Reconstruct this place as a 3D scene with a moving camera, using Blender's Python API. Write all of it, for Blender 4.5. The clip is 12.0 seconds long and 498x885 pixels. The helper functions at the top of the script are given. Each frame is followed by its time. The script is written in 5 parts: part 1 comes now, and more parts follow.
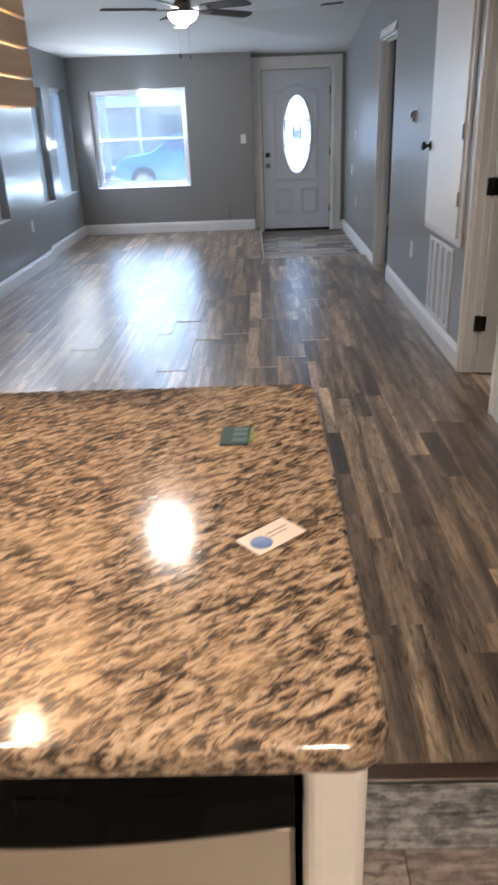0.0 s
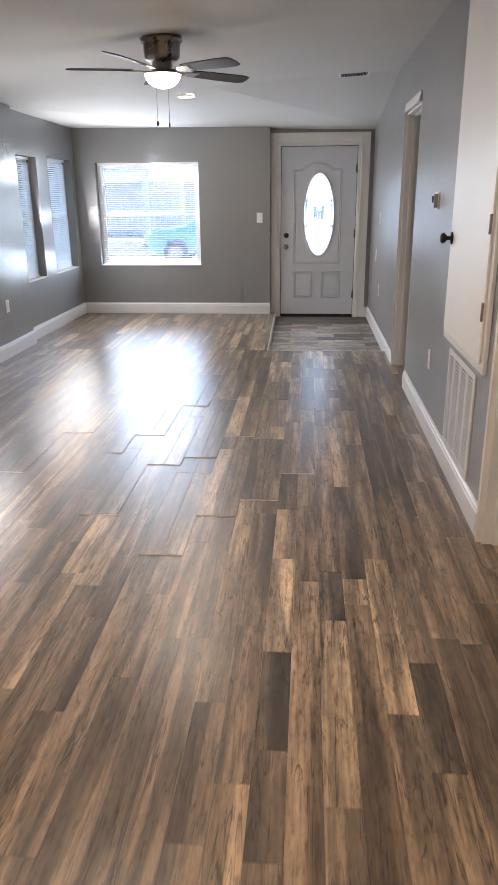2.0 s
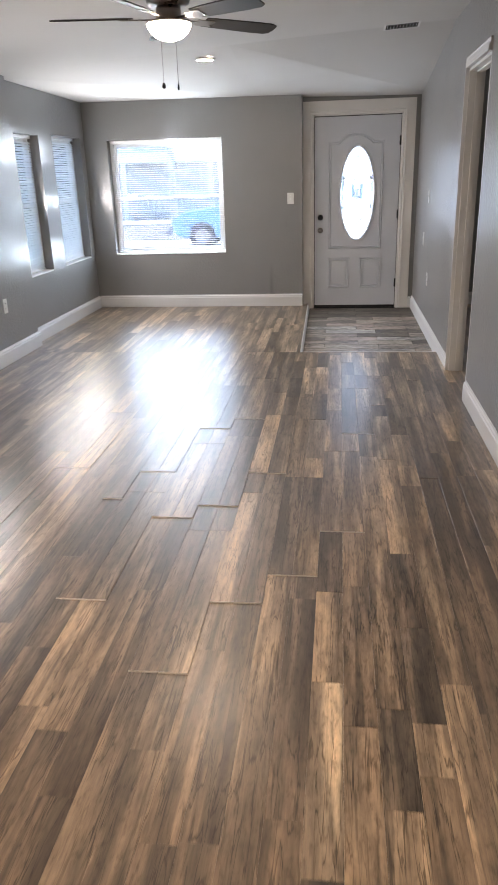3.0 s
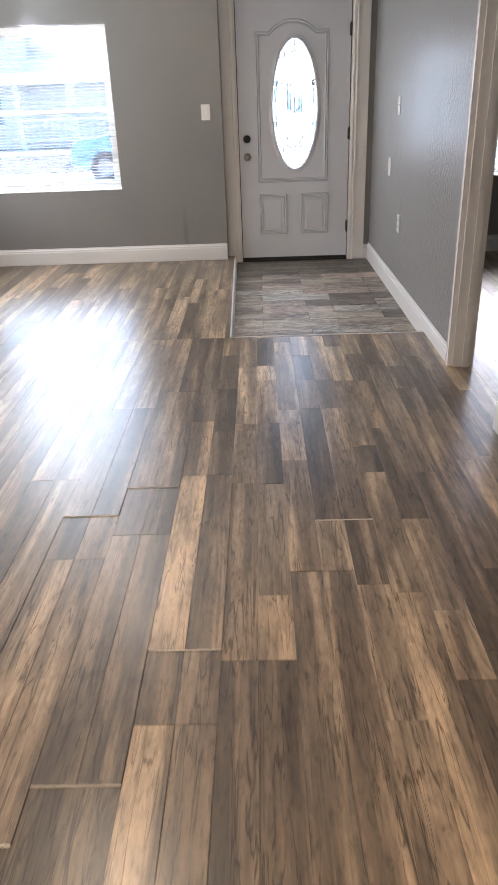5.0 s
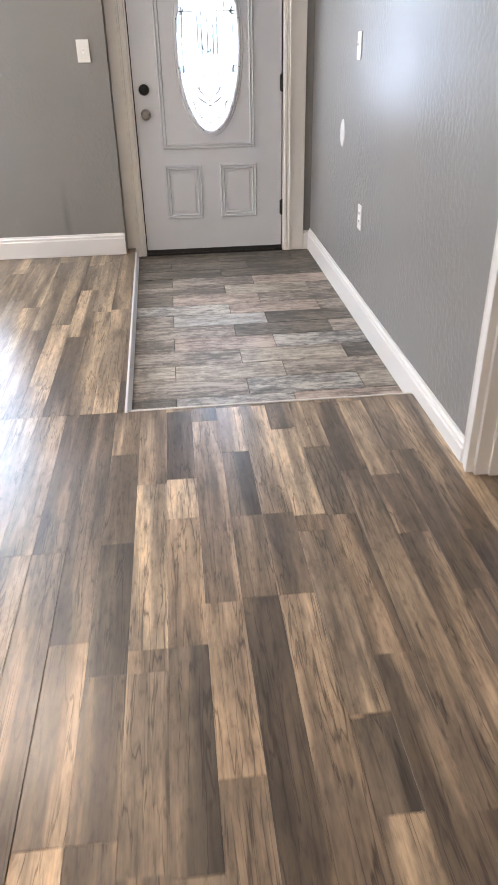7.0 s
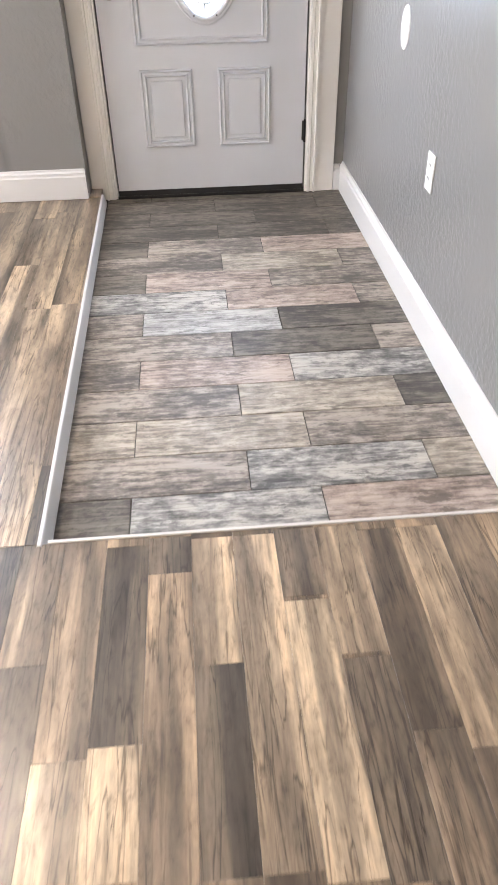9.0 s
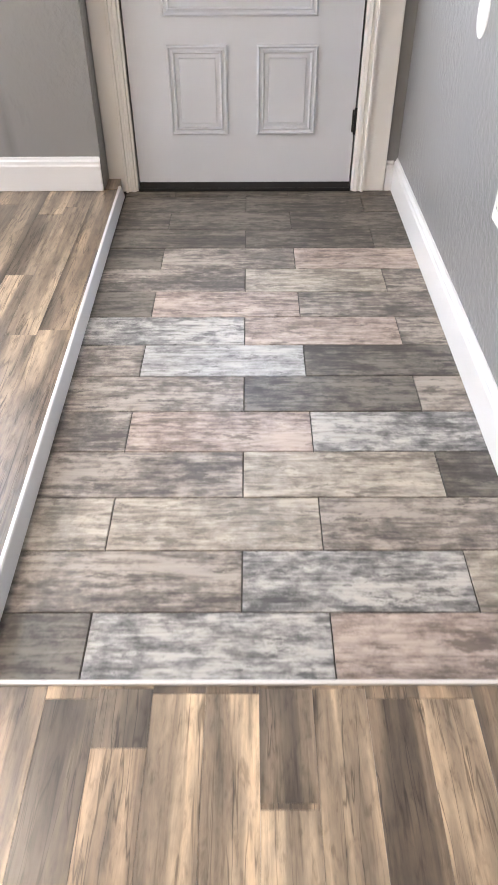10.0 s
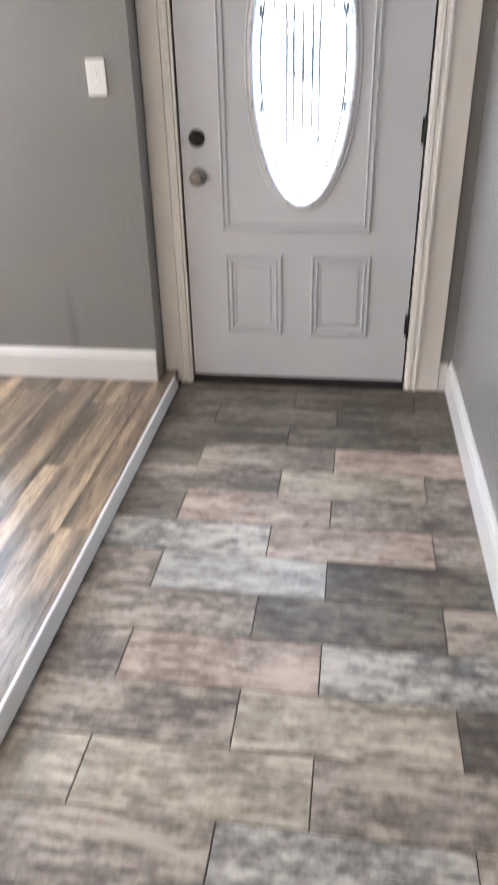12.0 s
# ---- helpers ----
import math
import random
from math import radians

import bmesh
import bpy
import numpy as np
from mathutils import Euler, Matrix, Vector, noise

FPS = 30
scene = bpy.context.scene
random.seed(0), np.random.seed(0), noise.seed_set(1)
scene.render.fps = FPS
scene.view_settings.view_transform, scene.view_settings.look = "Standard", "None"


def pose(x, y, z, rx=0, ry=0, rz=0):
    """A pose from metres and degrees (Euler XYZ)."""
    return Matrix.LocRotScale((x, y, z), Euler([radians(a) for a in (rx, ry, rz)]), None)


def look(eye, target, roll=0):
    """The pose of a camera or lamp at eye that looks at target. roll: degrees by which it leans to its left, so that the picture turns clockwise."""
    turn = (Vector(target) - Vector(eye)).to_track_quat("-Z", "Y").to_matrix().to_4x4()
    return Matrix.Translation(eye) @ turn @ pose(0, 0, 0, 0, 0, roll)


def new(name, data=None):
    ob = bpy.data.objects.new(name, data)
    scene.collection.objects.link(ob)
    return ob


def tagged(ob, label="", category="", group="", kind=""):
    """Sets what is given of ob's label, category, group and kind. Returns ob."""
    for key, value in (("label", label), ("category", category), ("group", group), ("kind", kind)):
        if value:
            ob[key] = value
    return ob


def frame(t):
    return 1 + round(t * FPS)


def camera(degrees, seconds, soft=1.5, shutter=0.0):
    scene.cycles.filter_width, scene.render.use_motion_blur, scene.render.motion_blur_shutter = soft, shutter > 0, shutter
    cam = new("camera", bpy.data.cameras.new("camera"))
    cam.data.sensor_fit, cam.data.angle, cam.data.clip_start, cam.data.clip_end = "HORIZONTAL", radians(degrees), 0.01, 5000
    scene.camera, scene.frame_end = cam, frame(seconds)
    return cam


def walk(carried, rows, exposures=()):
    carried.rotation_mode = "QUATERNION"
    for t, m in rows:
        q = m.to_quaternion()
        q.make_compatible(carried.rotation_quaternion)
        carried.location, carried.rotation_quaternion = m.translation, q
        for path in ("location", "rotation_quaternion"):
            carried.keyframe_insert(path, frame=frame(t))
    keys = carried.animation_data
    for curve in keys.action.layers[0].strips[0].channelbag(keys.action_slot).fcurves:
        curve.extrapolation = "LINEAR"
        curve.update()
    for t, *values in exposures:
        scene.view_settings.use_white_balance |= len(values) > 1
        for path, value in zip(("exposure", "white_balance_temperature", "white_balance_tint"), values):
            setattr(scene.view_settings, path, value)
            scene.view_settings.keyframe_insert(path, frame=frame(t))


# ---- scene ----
cam = camera(38.6, 12.0, shutter=0.3)
PATH = [
    (0, (0.032, -0.701, 1.446), (-0.019, 1.117, 0.615), -2.3),
    (0.5, (0.091, -0.496, 1.468), (0.21, 1.375, 0.773), -1.1),
    (0.8, (0.171, -0.295, 1.426), (0.309, 1.589, 0.769), -0.2),
    (1, (0.274, -0.232, 1.472), (0.332, 1.657, 0.817), -0.2),
    (1.5, (0.356, 0.112, 1.444), (0.198, 1.994, 0.785), -1.0),
    (2, (0.429, 0.524, 1.452), (0.274, 2.407, 0.794), -0.5),
    (2.5, (0.46, 0.968, 1.452), (0.193, 2.83, 0.771), -1.4),
    (2.9, (0.376, 1.343, 1.45), (0.118, 3.197, 0.747), -1.8),
    (3, (0.367, 1.428, 1.449), (0.124, 3.283, 0.743), -1.8),
    (3.2, (0.341, 1.592, 1.457), (0.116, 3.45, 0.753), -1.9),
    (4.8, (0.259, 3.198, 1.298), (0.207, 5.008, 0.448), -2.0),
    (5, (0.237, 3.374, 1.279), (0.193, 5.173, 0.407), -2.1),
    (5.5, (0.23, 3.796, 1.281), (0.309, 5.573, 0.367), -2.0),
    (6, (0.25, 4.2, 1.277), (0.332, 5.97, 0.349), -0.8),
    (6.5, (0.254, 4.594, 1.28), (0.382, 6.337, 0.307), -1.7),
    (7, (0.295, 4.96, 1.277), (0.457, 6.681, 0.272), -1.2),
    (7.2, (0.296, 5.118, 1.265), (0.447, 6.836, 0.253), -1.3),
    (8.8, (0.423, 6.134, 1.202), (0.55, 7.711, -0.022), -0.8),
    (9, (0.454, 6.273, 1.192), (0.567, 7.837, -0.051), -1.1),
    (9.5, (0.526, 6.527, 1.177), (0.617, 8.046, -0.121), -0.0),
    (10, (0.578, 6.767, 1.184), (0.571, 8.269, -0.136), -0.3),
    (10.5, (0.58, 6.943, 1.217), (0.579, 8.594, 0.088), -0.0),
    (11, (0.61, 7.005, 1.312), (0.6, 8.829, 0.493), 1.8),
    (11.5, (0.705, 7.021, 1.339), (0.551, 8.927, 0.75), 1.5),
    (12, (0.768, 6.974, 1.277), (0.506, 8.699, 0.299), -1.4),
]
EXPOSURES = [(0.0, 4.1, 6100, 12), (0.5, 4.25, 6150, 12), (1.0, 4.35, 6450, 13), (1.5, 4.45, 6800, 15), (2.5, 4.45, 7150, 16), (5.0, 4.6, 7300, 16), (6.0, 4.75, 7300, 16), (7.0, 5.15, 7300, 16), (9.0, 5.55, 7150, 16), (10.0, 5.55, 7100, 16), (11.0, 5.55, 7100, 15), (11.5, 5.5, 7050, 15), (12.0, 5.2, 7100, 15)]
walk(cam, [(t, look(eye, target, roll)) for t, eye, target, roll in PATH], EXPOSURES)

# ---- world, sun, exposure ----
world = bpy.data.worlds.new("world")
scene.world = world
world.use_nodes = True
_nt = world.node_tree
_sky = _nt.nodes.new("ShaderNodeTexSky")
_sky.sky_type = "NISHITA"
_sky.sun_disc = False
_sky.sun_elevation = radians(62)
_sky.sun_rotation = radians(0)
_nt.links.new(_sky.outputs[0], _nt.nodes["Background"].inputs[0])
_nt.nodes["Background"].inputs[1].default_value = 0.11
sun_data = bpy.data.lights.new("sun", "SUN")
sun_data.energy, sun_data.angle, sun_data.color = 2.0, radians(0.5), (1.0, 0.95, 0.88)
sun = new("sun", sun_data)
sun.matrix_world = look((-0.8, 5.2, 10), (0, 0, 0))


def window_lamp(name, at, target, w, h, watts, color=(0.93, 0.96, 1.0)):
    """The sky's light in a window's opening."""
    d = bpy.data.lights.new(name, "AREA")
    d.shape, d.size, d.size_y, d.energy, d.color = "RECTANGLE", w, h, watts, color
    ob = new(name, d)
    ob.matrix_world = look(at, target)
    return ob


window_lamp("sky_light_front", (-1.565, 9.80, 0.655), (-1.565, 6.0, 0.9), 1.20, 0.05, 0.65, (0.6, 0.8, 1.0))
window_lamp("sky_light_side", (-2.478, 8.165, 1.22), (0.0, 8.3, 1.55), 0.46, 0.03, 0.9)
window_lamp("sky_light_side", (-2.478, 9.19, 1.22), (0.0, 8.6, 1.55), 0.72, 0.03, 1.1)
window_lamp("sky_light_side", (-2.408, 6.04, 1.22), (0.0, 5.2, 1.55), 0.80, 0.03, 0.95)
window_lamp("sky_light_bedroom", (2.70, 9.80, 0.665), (2.70, 6.0, 0.9), 1.10, 0.05, 1.2)
window_lamp("sky_light_front", (-1.565, 9.80, 1.775), (1.2, 6.6, 1.1), 1.16, 0.03, 1.7, (0.66, 0.83, 1.0))
window_lamp("sky_light_front", (-1.565, 9.80, 1.225), (-1.565, 6.0, 0.9), 1.20, 0.016, 0.3, (0.6, 0.8, 1.0))
window_lamp("sky_light_door", (0.553, 9.905, 1.208), (0.553, 6.0, 1.208), 0.37, 0.96, 0.42, (0.72, 0.85, 1.0)).data.shape = "ELLIPSE"

# ---- materials ----
MATS = {}


def mat(name, color=(0.8, 0.8, 0.8), rough=0.5, metal=0.0, spec=0.5):
    m = bpy.data.materials.new(name)
    m.use_nodes = True
    b = m.node_tree.nodes["Principled BSDF"]
    b.inputs["Base Color"].default_value = (*color, 1)
    b.inputs["Roughness"].default_value = rough
    b.inputs["Metallic"].default_value = metal
    b.inputs["Specular IOR Level"].default_value = spec
    MATS[name] = m
    return m, m.node_tree, b


def node(nt, kind, **values):
    n = nt.nodes.new(kind)
    for key, value in values.items():
        n.inputs[key].default_value = value
    return n


def noise_tex(nt, coord, scale, detail=4.0, rough=0.55, warp=0.0):
    n = node(nt, "ShaderNodeTexNoise", Scale=scale, Detail=detail, Roughness=rough, Distortion=warp)
    nt.links.new(coord, n.inputs["Vector"])
    return n.outputs["Fac"]


def ramp(nt, fac, stops):
    r = nt.nodes.new("ShaderNodeValToRGB")
    els = r.color_ramp.elements
    while len(els) < len(stops):
        els.new(0.5)
    for el, (p, c) in zip(els, stops):
        el.position, el.color = p, (*c, 1)
    nt.links.new(fac, r.inputs[0])
    return r.outputs[0]


def mix(nt, fac, a, b, blend="MIX"):
    n = nt.nodes.new("ShaderNodeMix")
    n.data_type, n.blend_type = "RGBA", blend
    for sock, v in ((n.inputs[0], fac), (n.inputs[6], a), (n.inputs[7], b)):
        if isinstance(v, (int, float)):
            sock.default_value = v
        elif isinstance(v, tuple):
            sock.default_value = (*v, 1)
        else:
            nt.links.new(v, sock)
    return n.outputs[2]


def bump(nt, b, height, strength, distance=0.002):
    n = node(nt, "ShaderNodeBump", Strength=strength, Distance=distance)
    nt.links.new(height, n.inputs["Height"])
    nt.links.new(n.outputs[0], b.inputs["Normal"])


def maths(nt, op, a, b=0.0):
    n = nt.nodes.new("ShaderNodeMath")
    n.operation = op
    for sock, v in zip(n.inputs, (a, b)):
        if isinstance(v, (int, float)):
            sock.default_value = v
        else:
            nt.links.new(v, sock)
    return n.outputs[0]


def coords(nt, which="Object"):
    return nt.nodes.new("ShaderNodeTexCoord").outputs[which]


def scaled(nt, coord, sx, sy, sz, offset=None):
    n = nt.nodes.new("ShaderNodeMapping")
    n.inputs["Scale"].default_value = (sx, sy, sz)
    nt.links.new(coord, n.inputs["Vector"])
    if offset is not None:
        c = nt.nodes.new("ShaderNodeCombineXYZ")
        for i in range(3):
            nt.links.new(offset, c.inputs[i])
        nt.links.new(c.outputs[0], n.inputs["Location"])
    return n.outputs[0]


def varied(name, color, rough, amount=0.12, scale=1.3, grain=60.0, relief=0.15, metal=0.0, spec=0.5, dist=0.002):
    """Plain paint or plastic with slow blotches, fine grain and uneven gloss."""
    m, nt, b = mat(name, color, rough, metal, spec)
    c = coords(nt)
    big = noise_tex(nt, c, scale, 3)
    dark = tuple(v * (1 - amount) for v in color)
    light = tuple(min(1, v * (1 + amount)) for v in color)
    nt.links.new(ramp(nt, big, [(0.3, dark), (0.7, light)]), b.inputs["Base Color"])
    fine = noise_tex(nt, c, grain, 3)
    nt.links.new(maths(nt, "ADD", maths(nt, "MULTIPLY", maths(nt, "SUBTRACT", big, 0.5), 0.25), rough), b.inputs["Roughness"])
    if relief:
        bump(nt, b, fine, relief, dist)
    return m


def paint_wall(name, color):
    """Satin wall paint over a hand-sprayed knockdown texture."""
    m, nt, b = mat(name, color, 0.29)
    c = coords(nt)
    big = noise_tex(nt, c, 0.9, 4)
    scuff = noise_tex(nt, scaled(nt, c, 1.0, 1.0, 0.25), 5.0, 5)
    base = ramp(nt, big, [(0.3, tuple(v * 0.93 for v in color)), (0.7, tuple(v * 1.06 for v in color))])
    base = mix(nt, maths(nt, "MULTIPLY", maths(nt, "GREATER_THAN", scuff, 0.66), 0.10), base, tuple(v * 0.55 for v in color))
    p = nt.nodes.new("ShaderNodeSeparateXYZ")
    nt.links.new(c, p.inputs[0])
    px, py, pz = p.outputs
    off = maths(nt, "ABSOLUTE", maths(nt, "ADD", maths(nt, "ADD", px, 0.37), maths(nt, "MULTIPLY", scuff, 0.05)))
    side = ramp(nt, maths(nt, "MULTIPLY", off, 10.0), [(0.0, (1, 1, 1)), (0.32, (0, 0, 0))])
    rise = ramp(nt, pz, [(0.08, (0.6, 0.6, 0.6)), (0.22, (1, 1, 1)), (0.5, (0, 0, 0))])
    stain = maths(nt, "MULTIPLY", maths(nt, "MULTIPLY", side, rise), maths(nt, "MULTIPLY", maths(nt, "GREATER_THAN", py, 9.6), 0.4))
    base = mix(nt, stain, base, tuple(v * 0.35 for v in color))
    nt.links.new(base, b.inputs["Base Color"])
    blob = noise_tex(nt, c, 42.0, 3)
    flat = ramp(nt, blob, [(0.42, (0, 0, 0)), (0.58, (1, 1, 1))])
    patch = noise_tex(nt, c, 1.7, 2)
    height = maths(nt, "MULTIPLY", flat, ramp(nt, patch, [(0.44, (0.12, 0.12, 0.12)), (0.60, (1, 1, 1))]))
    bump(nt, b, height, 0.34, 0.003)
    return m


wall_grey = paint_wall("wall_grey", (0.205, 0.205, 0.205))
ceiling_white = varied("ceiling_white", (0.50, 0.495, 0.48), 0.85, 0.05, 0.7, 70, 0.25)
trim_white = varied("trim_white", (0.61, 0.61, 0.608), 0.35, 0.04, 2.0, 35, 0.05)
casing_paint = varied("casing_paint", (0.66, 0.645, 0.62), 0.4, 0.05, 2.0, 35, 0.08)
door_paint = varied("door_paint", (0.515, 0.535, 0.57), 0.42, 0.04, 1.5, 90, 0.06)
leaf_white = varied("leaf_white", (0.72, 0.71, 0.69), 0.4, 0.04, 1.5, 40, 0.05)
plate_white = varied("plate_white", (0.70, 0.70, 0.69), 0.3, 0.03, 5, 80, 0.0)
slot_dark = varied("slot_dark", (0.012, 0.012, 0.012), 0.8, 0.1, 5, 80, 0.0, spec=0.03)
black_metal = varied("black_metal", (0.02, 0.02, 0.02), 0.38, 0.2, 8, 120, 0.05, 0.6)
nickel = varied("nickel", (0.30, 0.275, 0.255), 0.3, 0.08, 9, 150, 0.02, 1.0)
blade_dark = varied("blade_dark", (0.022, 0.018, 0.016), 0.55, 0.3, 6, 60, 0.05)
black_gloss = varied("black_gloss", (0.004, 0.004, 0.004), 0.28, 0.3, 4, 60, 0.0, spec=0.03)
steel = varied("steel", (0.55, 0.5, 0.44), 0.35, 0.06, 3, 90, 0.03, 0.9)
cabinet_brown = varied("cabinet_brown", (0.06, 0.032, 0.02), 0.4, 0.25, 4, 40, 0.1)
post_white = varied("post_white", (0.72, 0.68, 0.64), 0.45, 0.04, 3, 40, 0.05)
vinyl = varied("vinyl", (0.82, 0.83, 0.83), 0.4, 0.03, 3, 60, 0.0)
rubber = varied("rubber", (0.012, 0.012, 0.012), 0.8, 0.3, 10, 70, 0.2)
concrete = varied("concrete", (0.40, 0.38, 0.35), 0.85, 0.1, 0.4, 30, 0.3)
asphalt = varied("asphalt", (0.07, 0.07, 0.072), 0.9, 0.2, 0.3, 40, 0.3)
grass_mat = varied("grass_mat", (0.09, 0.12, 0.045), 0.9, 0.35, 0.8, 30, 0.5)
siding = varied("siding", (0.62, 0.585, 0.56), 0.7, 0.06, 0.5, 20, 0.1)
roofing = varied("roofing", (0.16, 0.15, 0.15), 0.9, 0.2, 0.6, 30, 0.3)
car_blue = varied("car_blue", (0.16, 0.36, 0.58), 0.2, 0.05, 1, 50, 0.0, 0.3)
car_glass = varied("car_glass", (0.22, 0.24, 0.26), 0.06, 0.05, 1, 50, 0.0)
alloy = varied("alloy", (0.28, 0.28, 0.29), 0.3, 0.05, 2, 50, 0.0, 0.9)
lead = varied("lead", (0.34, 0.34, 0.35), 0.4, 0.2, 9, 90, 0.0, 0.5)
# pale board core, whitened to paint the glint on lifted ends too
core_glint_mat = varied("core_glint_mat", (0.78, 0.74, 0.68), 0.8, 0.1, 9, 90, 0.0)
grout = varied("grout", (0.07, 0.063, 0.056), 0.9, 0.15, 6, 120, 0.2)
chip_green = varied("chip_green", (0.010, 0.032, 0.040), 0.65, 0.2, 40, 200, 0.1)
chip_pale = varied("chip_pale", (0.05, 0.10, 0.11), 0.65, 0.1, 40, 200, 0.0)
leaf_green = varied("leaf_green", (0.10, 0.16, 0.02), 0.5, 0.2, 40, 200, 0.0)
card_paper = varied("card_paper", (0.60, 0.50, 0.45), 0.6, 0.04, 20, 200, 0.0)
card_blue = varied("card_blue", (0.12, 0.20, 0.42), 0.5, 0.15, 30, 200, 0.0)


def emitter(name, color, strength):
    m = bpy.data.materials.new(name)
    m.use_nodes = True
    nt = m.node_tree
    nt.nodes.remove(nt.nodes["Principled BSDF"])
    e = node(nt, "ShaderNodeEmission", Color=(*color, 1), Strength=strength)
    nt.links.new(e.outputs[0], nt.nodes["Material Output"].inputs[0])
    return m


globe_lit = emitter("globe_lit", (1.0, 0.90, 0.78), 3.5)
disc_lit = emitter("disc_lit", (1.0, 0.88, 0.76), 12.0)
warm_lit = emitter("warm_lit", (1.0, 0.79, 0.58), 46.0)
island_lit = emitter("island_lit", (1.0, 0.85, 0.70), 34.0)
bulb_lit = emitter("bulb_lit", (1.0, 0.76, 0.50), 6.0)


def clear_glass(name, tint, haze=0.0):
    m = bpy.data.materials.new(name)
    m.use_nodes = True
    nt = m.node_tree
    nt.nodes.remove(nt.nodes["Principled BSDF"])
    clear = node(nt, "ShaderNodeBsdfTransparent", Color=(*tint, 1))
    through_it = clear.outputs[0]
    if haze:
        cloud = node(nt, "ShaderNodeBsdfTranslucent", Color=(0.95, 0.97, 1.0, 1))
        both = node(nt, "ShaderNodeMixShader", Fac=haze)
        nt.links.new(clear.outputs[0], both.inputs[1])
        nt.links.new(cloud.outputs[0], both.inputs[2])
        through_it = both.outputs[0]
    gloss = node(nt, "ShaderNodeBsdfGlossy", Roughness=0.02)
    out = nt.nodes.new("ShaderNodeMixShader")
    nt.links.new(node(nt, "ShaderNodeFresnel", IOR=1.45).outputs[0], out.inputs[0])
    nt.links.new(through_it, out.inputs[1])
    nt.links.new(gloss.outputs[0], out.inputs[2])
    nt.links.new(out.outputs[0], nt.nodes["Material Output"].inputs[0])
    return m


# tint and thin haze stand in for dimmed, bluish, washed-out light outdoors
pane_glass = clear_glass("pane_glass", (0.52, 0.575, 0.645), 0.035)
door_glass = clear_glass("door_glass", (0.40, 0.45, 0.50), 0.25)

# bevel tints with the sky's colour painted in
bevel_sky = clear_glass("bevel_sky", (0.48, 0.57, 0.64))
bevel_pale = clear_glass("bevel_pale", (0.62, 0.66, 0.69))

# thin white vinyl slats: light passes into them
blind_white, _t, _b = mat("blind_white", (0.85, 0.87, 0.88), 0.5)
_tr = node(_t, "ShaderNodeBsdfTranslucent", Color=(0.95, 0.97, 1.0, 1))
_mx = node(_t, "ShaderNodeMixShader", Fac=0.85)
_t.links.new(_b.outputs[0], _mx.inputs[1])
_t.links.new(_tr.outputs[0], _mx.inputs[2])
_t.links.new(_mx.outputs[0], _t.nodes["Material Output"].inputs[0])


def piece_random(nt, k=1.0):
    """A number of its own for each loose board, whether an object or an island of a joined mesh."""
    o = nt.nodes.new("ShaderNodeObjectInfo").outputs["Random"]
    g = nt.nodes.new("ShaderNodeNewGeometry").outputs["Random Per Island"]
    return maths(nt, "FRACT", maths(nt, "MULTIPLY", maths(nt, "ADD", o, g), k))


